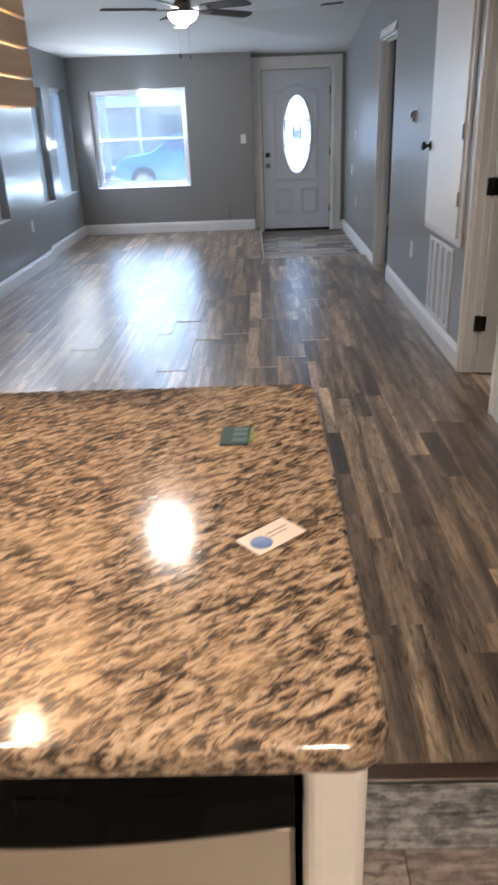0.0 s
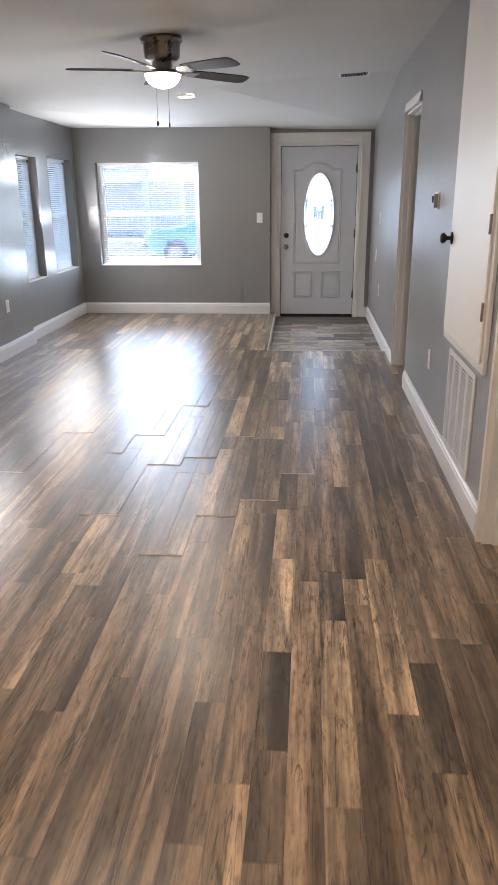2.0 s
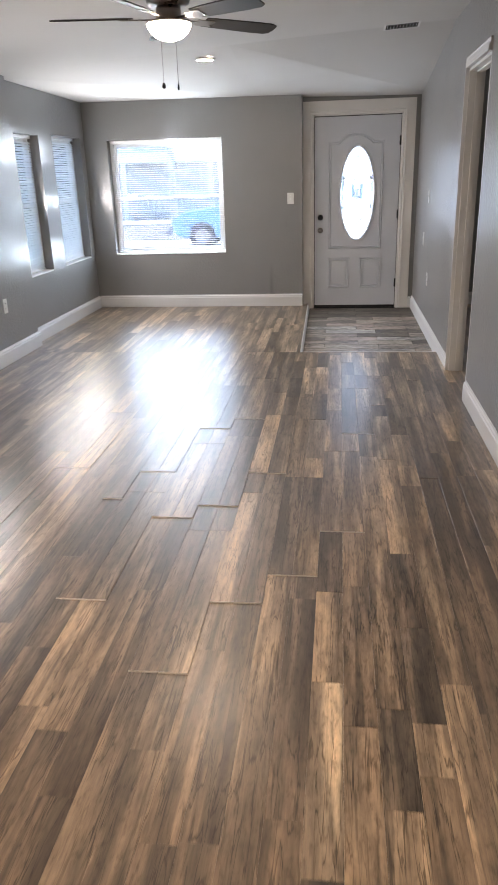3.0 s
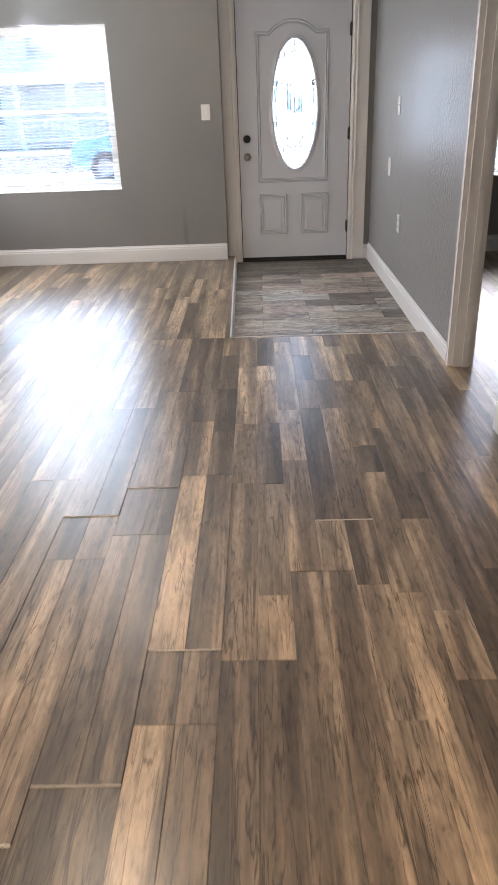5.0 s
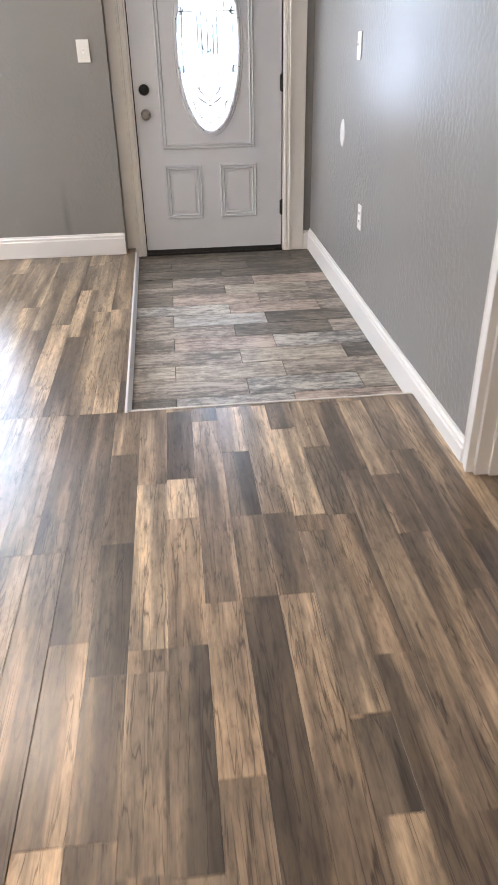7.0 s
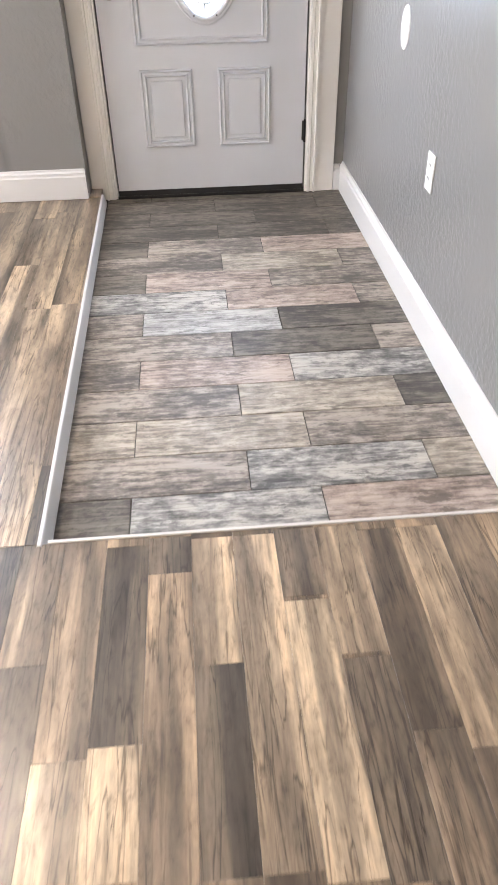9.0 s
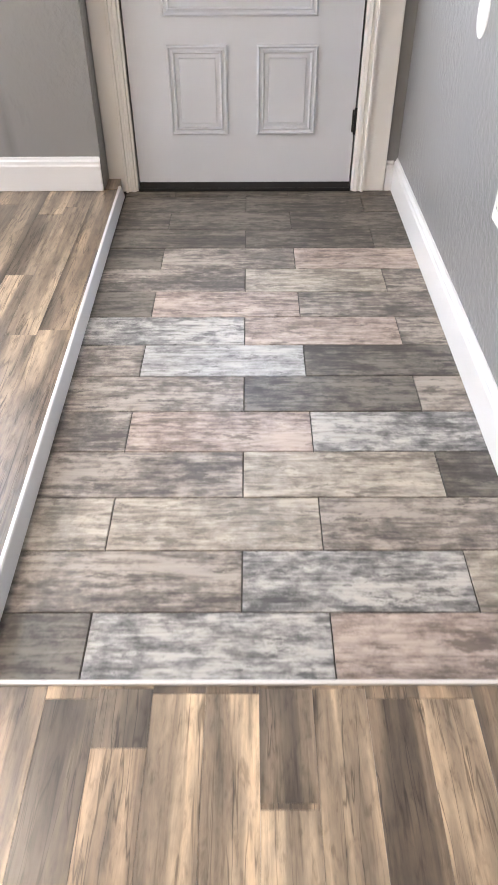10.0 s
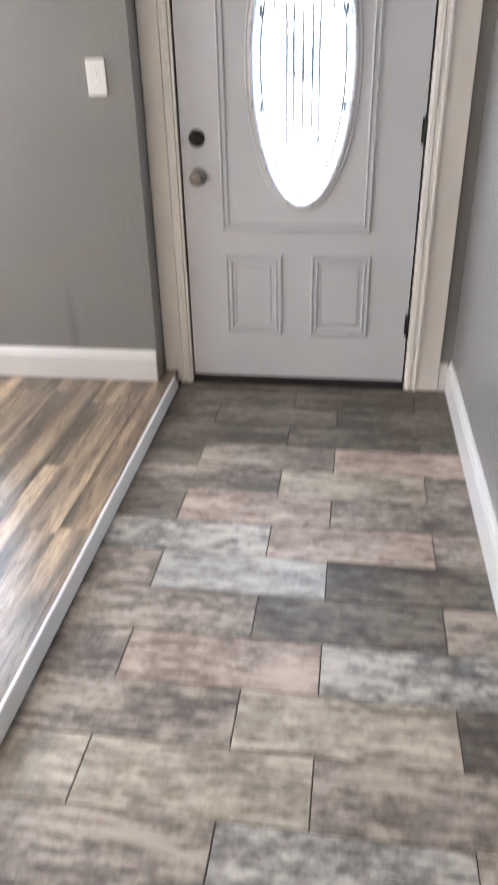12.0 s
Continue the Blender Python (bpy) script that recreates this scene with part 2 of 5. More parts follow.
def laminate(name, tones):
    """Printed multi-strip laminate: grey-brown, taupe and honey strips with long grain."""
    m, nt, b = mat(name, (0.2, 0.15, 0.11), 0.2)
    c = coords(nt)
    r1, r2, r3 = piece_random(nt), piece_random(nt, 7.31), piece_random(nt, 23.7)
    shift = maths(nt, "MULTIPLY", r2, 40.0)
    tone = ramp(nt, r1, tones)
    # heartwood and sapwood: broad pale streaks that run with the strip
    wide = noise_tex(nt, scaled(nt, c, 1.0, 0.05, 1.0, shift), 15.0, 3, 0.5, 0.25)
    band = ramp(nt, wide, [(0.36, (0.58, 0.58, 0.59)), (0.44, (0.76, 0.76, 0.77)), (0.50, (0.95, 0.95, 0.95)), (0.545, (1.42, 1.41, 1.37)), (0.64, (1.85, 1.82, 1.75))])
    # soft clouds of weathering
    cloud = noise_tex(nt, scaled(nt, c, 1.0, 0.22, 1.0, maths(nt, "ADD", shift, 11.0)), 17.0, 5, 0.6, 0.3)
    blotch = ramp(nt, cloud, [(0.33, (0.66, 0.66, 0.67)), (0.46, (0.95, 0.95, 0.95)), (0.64, (1.24, 1.23, 1.21))])
    fine = noise_tex(nt, scaled(nt, c, 1.0, 0.05, 1.0, shift), 95.0, 5, 0.6, 0.5)
    grain = ramp(nt, fine, [(0.32, (0.58, 0.57, 0.56)), (0.43, (0.90, 0.90, 0.90)), (0.56, (1.03, 1.03, 1.03)), (0.70, (1.20, 1.19, 1.17))])
    flecks = noise_tex(nt, scaled(nt, c, 1.0, 0.28, 1.0, maths(nt, "ADD", shift, 19.0)), 70.0, 6, 0.68, 0.4)
    mottle = ramp(nt, flecks, [(0.34, (0.62, 0.60, 0.58)), (0.45, (0.94, 0.94, 0.94)), (0.60, (1.10, 1.10, 1.09)), (0.72, (1.22, 1.21, 1.19))])
    col = mix(nt, 1.0, mix(nt, 1.0, mix(nt, 1.0, tone, band, "MULTIPLY"), blotch, "MULTIPLY"), grain, "MULTIPLY")
    col = mix(nt, 1.0, col, mottle, "MULTIPLY")
    # dark drying cracks, in patches
    lines = noise_tex(nt, scaled(nt, c, 1.0, 0.06, 1.0, maths(nt, "ADD", shift, 3.0)), 40.0, 3, 0.5, 0.5)
    where = noise_tex(nt, scaled(nt, c, 1.0, 0.35, 1.0, maths(nt, "ADD", shift, 7.0)), 9.0, 2)
    crack = maths(nt, "MULTIPLY", ramp(nt, lines, [(0.475, (0, 0, 0)), (0.5, (1, 1, 1)), (0.525, (0, 0, 0))]), ramp(nt, where, [(0.40, (0, 0, 0)), (0.52, (0.95, 0.95, 0.95))]))
    col = mix(nt, crack, col, mix(nt, 1.0, col, (0.28, 0.26, 0.24), "MULTIPLY"))
    grey = mix(nt, maths(nt, "MULTIPLY", r3, 0.4), col, mix(nt, 1.0, col, (0.92, 1.0, 1.08), "MULTIPLY"))
    nt.links.new(grey, b.inputs["Base Color"])
    smear = noise_tex(nt, coords(nt), 2.2, 4)
    nt.links.new(maths(nt, "ADD", 0.285, maths(nt, "MULTIPLY", smear, 0.07)), b.inputs["Roughness"])
    b.inputs["Specular IOR Level"].default_value = 0.85
    bump(nt, b, fine, 0.02, 0.001)
    return m


plank_mat = laminate("plank_mat", [(0.0, (0.112, 0.082, 0.060)), (0.35, (0.165, 0.120, 0.084)), (0.7, (0.218, 0.158, 0.109)), (1.0, (0.300, 0.219, 0.149))])
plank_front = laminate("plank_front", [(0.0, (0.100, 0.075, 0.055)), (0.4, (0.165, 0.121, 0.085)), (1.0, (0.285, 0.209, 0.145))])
plank_light = laminate("plank_light", [(0.0, (0.265, 0.194, 0.133)), (1.0, (0.370, 0.277, 0.192))])
plank_dark = laminate("plank_dark", [(0.0, (0.088, 0.067, 0.050)), (1.0, (0.130, 0.098, 0.072))])


def wood_tile(name, low, mid, high):
    """Glazed wood-look porcelain with cloudy wear along its length."""
    m, nt, b = mat(name, mid, 0.42)
    c = coords(nt)
    shift = maths(nt, "MULTIPLY", piece_random(nt, 5.7), 30.0)
    # large worn areas, broken up by smaller scuffs and by the printed grain
    area = noise_tex(nt, scaled(nt, c, 0.30, 1.0, 1.0, shift), 9.0, 5, 0.65, 0.3)
    cloud = noise_tex(nt, scaled(nt, c, 0.65, 1.0, 1.0, maths(nt, "ADD", shift, 5.0)), 36.0, 8, 0.72)
    fine = noise_tex(nt, scaled(nt, c, 0.10, 1.0, 1.0, shift), 70.0, 5, 0.65, 0.5)
    wear = maths(nt, "ADD", maths(nt, "MULTIPLY", area, 0.42), maths(nt, "ADD", maths(nt, "MULTIPLY", cloud, 0.40), maths(nt, "MULTIPLY", fine, 0.18)))
    col = ramp(nt, wear, [(0.42, low), (0.485, mid), (0.55, high)])
    col = mix(nt, 1.0, col, ramp(nt, fine, [(0.34, (0.66, 0.65, 0.64)), (0.5, (0.97, 0.97, 0.97)), (0.66, (1.12, 1.12, 1.11))]), "MULTIPLY")
    spot = noise_tex(nt, scaled(nt, c, 0.35, 1.0, 1.0, shift), 26.0, 8, 0.72)
    col = mix(nt, ramp(nt, spot, [(0.55, (0, 0, 0)), (0.62, (0.85, 0.85, 0.85))]), col, tuple(v * 0.75 for v in low))
    nt.links.new(col, b.inputs["Base Color"])
    nt.links.new(maths(nt, "ADD", 0.36, maths(nt, "MULTIPLY", cloud, 0.2)), b.inputs["Roughness"])
    bump(nt, b, fine, 0.12, 0.001)
    return m


TILES = {
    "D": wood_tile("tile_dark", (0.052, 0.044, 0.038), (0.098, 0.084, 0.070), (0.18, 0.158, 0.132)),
    "T": wood_tile("tile_taupe", (0.092, 0.078, 0.068), (0.195, 0.166, 0.143), (0.36, 0.310, 0.264)),
    "G": wood_tile("tile_grey", (0.090, 0.088, 0.085), (0.235, 0.225, 0.214), (0.46, 0.435, 0.40)),
    "L": wood_tile("tile_light", (0.17, 0.146, 0.12), (0.31, 0.268, 0.222), (0.45, 0.395, 0.33)),
    "P": wood_tile("tile_pink", (0.16, 0.122, 0.103), (0.315, 0.245, 0.208), (0.45, 0.365, 0.313)),
    "W": wood_tile("tile_white", (0.15, 0.144, 0.139), (0.31, 0.30, 0.287), (0.43, 0.415, 0.395)),
}

granite, _t, _b = mat("granite", (0.5, 0.35, 0.2), 0.11)
_c = coords(_t)
_turned = _t.nodes.new("ShaderNodeMapping")
_turned.inputs["Rotation"].default_value = (0, 0, radians(-33))
_t.links.new(_c, _turned.inputs["Vector"])
_long = scaled(_t, _turned.outputs[0], 0.38, 1.0, 1.0)
_w = noise_tex(_t, _long, 92.0, 6, 0.68, 0.5)
_w2 = noise_tex(_t, _long, 140.0, 5, 0.62, 0.4)
_w3 = noise_tex(_t, _c, 7.0, 3, 0.5)
_col = ramp(_t, _w, [(0.395, (0.034, 0.026, 0.022)), (0.45, (0.11, 0.076, 0.050)), (0.505, (0.25, 0.172, 0.114)), (0.575, (0.36, 0.262, 0.180)), (0.70, (0.46, 0.36, 0.27))])
_col = mix(_t, ramp(_t, _w2, [(0.555, (0, 0, 0)), (0.61, (0.9, 0.9, 0.9))]), _col, (0.060, 0.050, 0.045))
_col = mix(_t, ramp(_t, _w3, [(0.5, (0, 0, 0)), (0.7, (0.35, 0.35, 0.35))]), _col, (0.55, 0.39, 0.24))
_t.links.new(_col, _b.inputs["Base Color"])

pine, _t, _b = mat("pine", (0.5, 0.3, 0.14), 0.5)
_c = coords(_t)
_g = noise_tex(_t, scaled(_t, _c, 0.08, 0.08, 1.0, maths(_t, "MULTIPLY", piece_random(_t), 9.0)), 60.0, 5)
_t.links.new(ramp(_t, _g, [(0.3, (0.66, 0.52, 0.38)), (0.7, (0.82, 0.70, 0.56))]), _b.inputs["Base Color"])


# ---- mesh helpers ----
def obj(name, bm, material, parent=None):
    me = bpy.data.meshes.new(name)
    bm.normal_update()
    bm.to_mesh(me)
    bm.free()
    for one in material if isinstance(material, (list, tuple)) else (material,):
        me.materials.append(one)
    ob = new(name, me)
    ob.parent = parent
    return ob


def part(name, bm, material, parent, label=""):
    return tagged(obj(name, bm, material, parent), label)


def thing(name, at, label, category, group=""):
    ob = new(name)
    ob.location = at
    ob.empty_display_size = 0.1
    return tagged(ob, label, category, group)


def structure(name, bm, material, label, category):
    return tagged(obj(name, bm, material), label, category, kind="structure")


def box(x0, y0, z0, x1, y1, z1, bevel=0.0, bm=None, seg=1):
    bm = bm or bmesh.new()
    made = bmesh.ops.create_cube(bm, size=1.0, matrix=Matrix.Translation(((x0 + x1) / 2, (y0 + y1) / 2, (z0 + z1) / 2)) @ Matrix.Diagonal((abs(x1 - x0), abs(y1 - y0), abs(z1 - z0), 1)))
    if bevel:
        edges = list({e for v in made["verts"] for e in v.link_edges})
        bmesh.ops.bevel(bm, geom=edges, offset=bevel, segments=seg, affect="EDGES", profile=0.5)
    return bm


def lathe(profile, steps=32, bm=None, m=None):
    """Turn a profile of (radius, height) about z."""
    bm = bm or bmesh.new()
    rings = []
    for r, z in profile:
        if r < 1e-6:
            rings.append([bm.verts.new((0, 0, z))] * steps)
        else:
            rings.append([bm.verts.new((r * math.cos(2 * math.pi * i / steps), r * math.sin(2 * math.pi * i / steps), z)) for i in range(steps)])
    for a, b in zip(rings, rings[1:]):
        for i in range(steps):
            j = (i + 1) % steps
            vs = []
            for v in (a[i], a[j], b[j], b[i]):
                if v not in vs:
                    vs.append(v)
            if len(vs) > 2:
                f = bm.faces.new(vs)
                f.smooth = True
    if m is not None:
        bmesh.ops.transform(bm, matrix=m, verts=list({v for ring in rings for v in ring}))
    bmesh.ops.recalc_face_normals(bm, faces=bm.faces)
    return bm


def sweep(path, section, closed=False, bm=None):
    """Run a section of (offset, rise) along a path in the xz plane; offset lies across the path, rise comes out towards -y."""
    bm = bm or bmesh.new()
    n, rings = len(path), []
    for i, p in enumerate(path):
        p = Vector(p)
        before = Vector(path[(i - 1) % n]) if closed or i else None
        after = Vector(path[(i + 1) % n]) if closed or i < n - 1 else None
        d0 = (p - before).normalized() if before is not None else (after - p).normalized()
        d1 = (after - p).normalized() if after is not None else d0
        side = Vector((-d0.y - d1.y, d0.x + d1.x))
        side = side / max(side.length_squared / 2, 0.3)
        rings.append([bm.verts.new((p.x + side.x * o, -h, p.y + side.y * o)) for o, h in section])
    for i in range(n if closed else n - 1):
        a, b = rings[i], rings[(i + 1) % n]
        for k in range(len(section) - 1):
            bm.faces.new((a[k], a[k + 1], b[k + 1], b[k]))
    if not closed:
        for ring in (rings[0], rings[-1]):
            bm.faces.new(ring)
    bmesh.ops.recalc_face_normals(bm, faces=bm.faces)
    return bm


def wall(name, axis, face, thick, a0, a1, z0, z1, openings, material, label):
    """A wall with holes right through it. axis: the one it runs along. face and face + thick: its two sides."""
    us = sorted({a0, a1, *(v for o in openings for v in o[:2])})
    zs = sorted({z0, z1, *(v for o in openings for v in o[2:])})

    def solid(i, k):
        if not (0 <= i < len(us) - 1 and 0 <= k < len(zs) - 1):
            return False
        u, z = (us[i] + us[i + 1]) / 2, (zs[k] + zs[k + 1]) / 2
        return not any(o[0] < u < o[1] and o[2] < z < o[3] for o in openings)

    bm, cache = bmesh.new(), {}

    def v(u, d, z):
        key = (round(u, 5), d, round(z, 5))
        if key not in cache:
            t = face + thick * d
            cache[key] = bm.verts.new((u, t, z) if axis == "x" else (t, u, z))
        return cache[key]

    for i in range(len(us) - 1):
        for k in range(len(zs) - 1):
            if not solid(i, k):
                continue
            u0, u1, w0, w1 = us[i], us[i + 1], zs[k], zs[k + 1]
            for d in (0, 1):
                bm.faces.new((v(u0, d, w0), v(u1, d, w0), v(u1, d, w1), v(u0, d, w1)))
            for di, dk, pts in ((-1, 0, ((u0, w0), (u0, w1))), (1, 0, ((u1, w0), (u1, w1))), (0, -1, ((u0, w0), (u1, w0))), (0, 1, ((u0, w1), (u1, w1)))):
                if not solid(i + di, k + dk):
                    (p, q), (r, s) = pts
                    bm.faces.new((v(p, 0, q), v(r, 0, s), v(r, 1, s), v(p, 1, q)))
    bmesh.ops.recalc_face_normals(bm, faces=bm.faces)
    return structure(name, bm, material, label, "wall")


# ---- plan ----
RIGHT, LEFT, LEFT_FAR, FRONT, ENTRY = 1.21, -2.40, -2.47, 9.74, 9.87
JOG, STEP_X, STEP_Y, LOW = 7.70, 0.012, 7.45, -0.055
WIN_FRONT = (-2.21, -0.92, 0.61, 1.84)
WIN_A, WIN_B, WIN_C = (7.89, 8.44, 0.60, 1.85), (8.78, 9.60, 0.60, 1.87), (5.60, 6.48, 0.62, 1.86)
WIN_BED = (2.10, 3.30, 0.62, 1.84)
DOOR = (0.083, 1.016, LOW, 2.008)
DOOR_BED, DOOR_HALL, CLOSET = (6.09, 6.85, -0.2, 2.06), (2.75, 3.40, -0.2, 2.04), (3.67, 4.47, 0.77, 2.34)

wall("wall_west", "y", LEFT, -0.16, -3.0, JOG, -0.3, 2.7, [WIN_C], wall_grey, "grey painted textured wall with a window")
wall("wall_west_far", "y", LEFT_FAR, -0.16, JOG, FRONT + 0.2, -0.3, 2.7, [WIN_A, WIN_B], wall_grey, "grey painted textured wall with two windows")
wall("wall_north", "x", FRONT, 0.16, LEFT_FAR, -0.042, -0.3, 2.7, [WIN_FRONT], wall_grey, "grey painted textured front wall with a window")
wall("wall_entry", "x", ENTRY, 0.12, -0.30, RIGHT, -0.3, 2.7, [DOOR], wall_grey, "grey painted wall around the front door")
wall("wall_east", "y", RIGHT, 0.10, -3.0, ENTRY + 0.12, -0.3, 2.7, [DOOR_BED, DOOR_HALL, CLOSET], wall_grey, "grey painted satin wall with door openings")
wall("wall_south", "x", -3.0, -0.12, LEFT - 0.16, 4.3, -0.3, 2.7, [], wall_grey, "grey painted wall closing the kitchen")
wall("wall_bedroom_north", "x", FRONT, 0.16, RIGHT + 0.1, 4.3, -0.3, 2.7, [WIN_BED], wall_grey, "grey bedroom wall with a window")
wall("wall_bedroom_east", "y", 4.2, 0.12, -3.0, FRONT + 0.16, -0.3, 2.7, [], wall_grey, "grey bedroom side wall")
wall("wall_bedroom_south", "x", 5.2, -0.1, RIGHT + 0.1, 4.2, -0.3, 2.7, [], wall_grey, "grey wall between the bedrooms")

# ceiling: rises from the west wall to the east wall, dips towards the front
bm = bmesh.new()
rows = [[bm.verts.new(p) for p in ((LEFT_FAR - 0.1, y, z0), (-0.5, y, z1), (RIGHT + 0.02, y, z2))] for y, z0, z1, z2 in ((-3.05, 2.26, 2.385, 2.46), (7.6, 2.26, 2.385, 2.48), (9.76, 2.235, 2.222, 2.195), (9.95, 2.23, 2.215, 2.17))]
for a, b in zip(rows, rows[1:]):
    for i in range(2):
        bm.faces.new((a[i], a[i + 1], b[i + 1], b[i]))
made = bmesh.ops.extrude_face_region(bm, geom=bm.faces[:])
bmesh.ops.translate(bm, verts=[v for v in made["geom"] if isinstance(v, bmesh.types.BMVert)], vec=(0, 0, 0.06))
bmesh.ops.recalc_face_normals(bm, faces=bm.faces)
structure("ceiling", bm, ceiling_white, "white textured ceiling sloping down to the front", "ceiling")
structure("ceiling_bedroom", box(RIGHT + 0.1, -3, 2.46, 4.3, FRONT + 0.1, 2.52), ceiling_white, "white flat bedroom ceiling", "ceiling")
# roof slab out of view, run past the front wall to shade the windows
structure("roof", box(LEFT - 0.9, -3.6, 2.70, 4.8, 11.2, 2.85), roofing, "unseen dark roof slab added to keep the sun out", "roof")

# ---- trim ----
BASE = ((0.0, 0.0), (0.0, 0.017), (0.75, 0.017), (0.80, 0.013), (0.88, 0.013), (0.93, 0.006), (1.0, 0.004), (1.0, 0.0))


def baseboard(name, a, b, z, height, out):
    """A moulded skirting from a to b (x, y), standing out from the wall along out."""
    bm = bmesh.new()
    ends = [[bm.verts.new((p[0] + out[0] * d, p[1] + out[1] * d, z + height * h)) for h, d in BASE] for p in (a, b)]
    for k in range(len(BASE)):
        j = (k + 1) % len(BASE)
        bm.faces.new((ends[0][k], ends[0][j], ends[1][j], ends[1][k]))
    for e in ends:
        bm.faces.new(e)
    bmesh.ops.recalc_face_normals(bm, faces=bm.faces)
    return structure(name, bm, trim_white, "white moulded baseboard along the grey wall", "baseboard")


baseboard("baseboard_west", (LEFT, -3), (LEFT, JOG + 0.017), 0.002, 0.137, (1, 0))
baseboard("baseboard_west_far", (LEFT_FAR, JOG + 0.001), (LEFT_FAR, FRONT), 0.002, 0.137, (1, 0))
baseboard("baseboard_north", (LEFT_FAR + 0.017, FRONT), (-0.045, FRONT), 0.002, 0.137, (0, -1))
baseboard("baseboard_entry", (RIGHT, 6.92), (RIGHT, ENTRY), LOW + 0.002, 0.137, (-1, 0))
baseboard("baseboard_entry_end", (1.162, ENTRY), (RIGHT - 0.017, ENTRY), LOW + 0.002, 0.125, (0, -1))
baseboard("baseboard_east", (RIGHT, 3.47), (RIGHT, 6.088), 0.002, 0.137, (-1, 0))
baseboard("baseboard_kitchen", (RIGHT, -3), (RIGHT, 2.68), 0.002, 0.137, (-1, 0))
baseboard("baseboard_bedroom", (RIGHT + 0.1, FRONT), (4.2, FRONT), 0.002, 0.137, (0, -1))

# white nosing on the edge of the raised floor
def step_edge(y):
    """The edge of the raised floor runs a little out of true."""
    return 0.052 - 0.0147 * (y - 7.438)


LIP = ((-0.005, 0.004), (0.003, 0.004), (0.006, 0.001), (0.017, -0.038), (0.016, -0.044), (0.008, -0.046), (0.006, LOW), (-0.005, LOW))
bm = bmesh.new()
ends = [[bm.verts.new((step_edge(y) + dx, y, z)) for dx, z in LIP] for y in (STEP_Y - 0.012, 8.2, 9.0, FRONT + 0.03)]
for a, b in zip(ends, ends[1:]):
    for k in range(len(LIP)):
        n = (k + 1) % len(LIP)
        bm.faces.new((a[k], a[n], b[n], b[k]))
bm.faces.new(ends[0])
bm.faces.new(ends[-1])
bmesh.ops.recalc_face_normals(bm, faces=bm.faces)
structure("trim_step", bm, trim_white, "white painted edge trim of the raised floor", "trim")
structure("trim_step_front", box(0.070, STEP_Y - 0.003, LOW, RIGHT - 0.018, STEP_Y + 0.006, 0.003, 0.001), casing_paint, "pale thin edge strip along the floor step", "trim")
structure("trim_wall_end", box(-0.041, FRONT, -0.06, 0.012, ENTRY, 0.004), plank_mat, "floor strip beside the front door", "trim")

CASE = ((-0.040, 0.0), (-0.040, 0.012), (-0.034, 0.016), (-0.028, 0.012), (-0.010, 0.014), (-0.004, 0.02), (0.012, 0.021), (0.02, 0.024), (0.030, 0.024), (0.030, 0.0))


def door_casing(name, y0, y1, top, out_x, near=True):
    """Moulded casing round an opening in the east wall."""
    w = 0.032
    path = [(y0 - w, 0.0), (y0 - w, top + w), (y1 + w, top + w), (y1 + w, 0.0)] if near else [(y0 + 0.002, top + w), (y1 + w, top + w), (y1 + w, 0.0)]
    bm = sweep(path, [(-o, h) for o, h in CASE])
    bmesh.ops.transform(bm, matrix=Matrix(((0, 1, 0, out_x), (1, 0, 0, 0), (0, 0, 1, 0.002), (0, 0, 0, 1))), verts=bm.verts)
    bmesh.ops.recalc_face_normals(bm, faces=bm.faces)
    return structure(name, bm, casing_paint if near else trim_white, "white moulded door casing on the grey wall", "door casing")


def door_jamb(name, y0, y1, top, x0, x1):
    bm = bmesh.new()
    t = 0.018
    box(x0, y0, 0.003, x1, y0 + t, top - t, bm=bm)
    box(x0, y1 - t, 0.003, x1, y1, top - t, bm=bm)
    box(x0, y0, top - t, x1, y1, top, bm=bm)
    xm = x0 + 0.045
    box(xm, y0 + t, 0.003, xm + 0.032, y0 + t + 0.011, top - t - 0.011, bm=bm)
    box(xm, y1 - t - 0.011, 0.003, xm + 0.032, y1 - t, top - t - 0.011, bm=bm)
    box(xm, y0 + t, top - t - 0.011, xm + 0.032, y1 - t, top - t, bm=bm)
    return structure(name, bm, trim_white, "white painted door jamb with stop", "door jamb")


door_casing("trim_bedroom_door", DOOR_BED[0], DOOR_BED[1], DOOR_BED[3], RIGHT, False)
door_jamb("trim_bedroom_jamb", DOOR_BED[0], DOOR_BED[1], DOOR_BED[3], RIGHT - 0.001, RIGHT + 0.102)
door_casing("trim_hall_door", DOOR_HALL[0], DOOR_HALL[1], DOOR_HALL[3], RIGHT)
door_jamb("trim_hall_jamb", DOOR_HALL[0], DOOR_HALL[1], DOOR_HALL[3], RIGHT - 0.001, RIGHT + 0.102)

# front door casing: broad flat boards outside, stepped moulding inside
FLAT = 0.018
bm = bmesh.new()
box(-0.040, ENTRY - FLAT, LOW + 0.002, 0.030, ENTRY - 0.001, 2.155, 0.002, bm)
box(1.068, ENTRY - FLAT, LOW + 0.002, 1.160, ENTRY - 0.001, 2.155, 0.002, bm)
box(0.0305, ENTRY - FLAT, 2.058, 1.0675, ENTRY - 0.001, 2.155, 0.002, bm)
structure("trim_front_casing", bm, casing_paint, "broad white casing boards around the front door", "door casing")
STEPPED = ((0.0, -0.02), (0.0, 0.012), (0.008, 0.014), (0.012, 0.022), (0.024, 0.024), (0.028, 0.018), (0.040, 0.020), (0.044, 0.030), (0.052, 0.030), (0.052, -0.02))
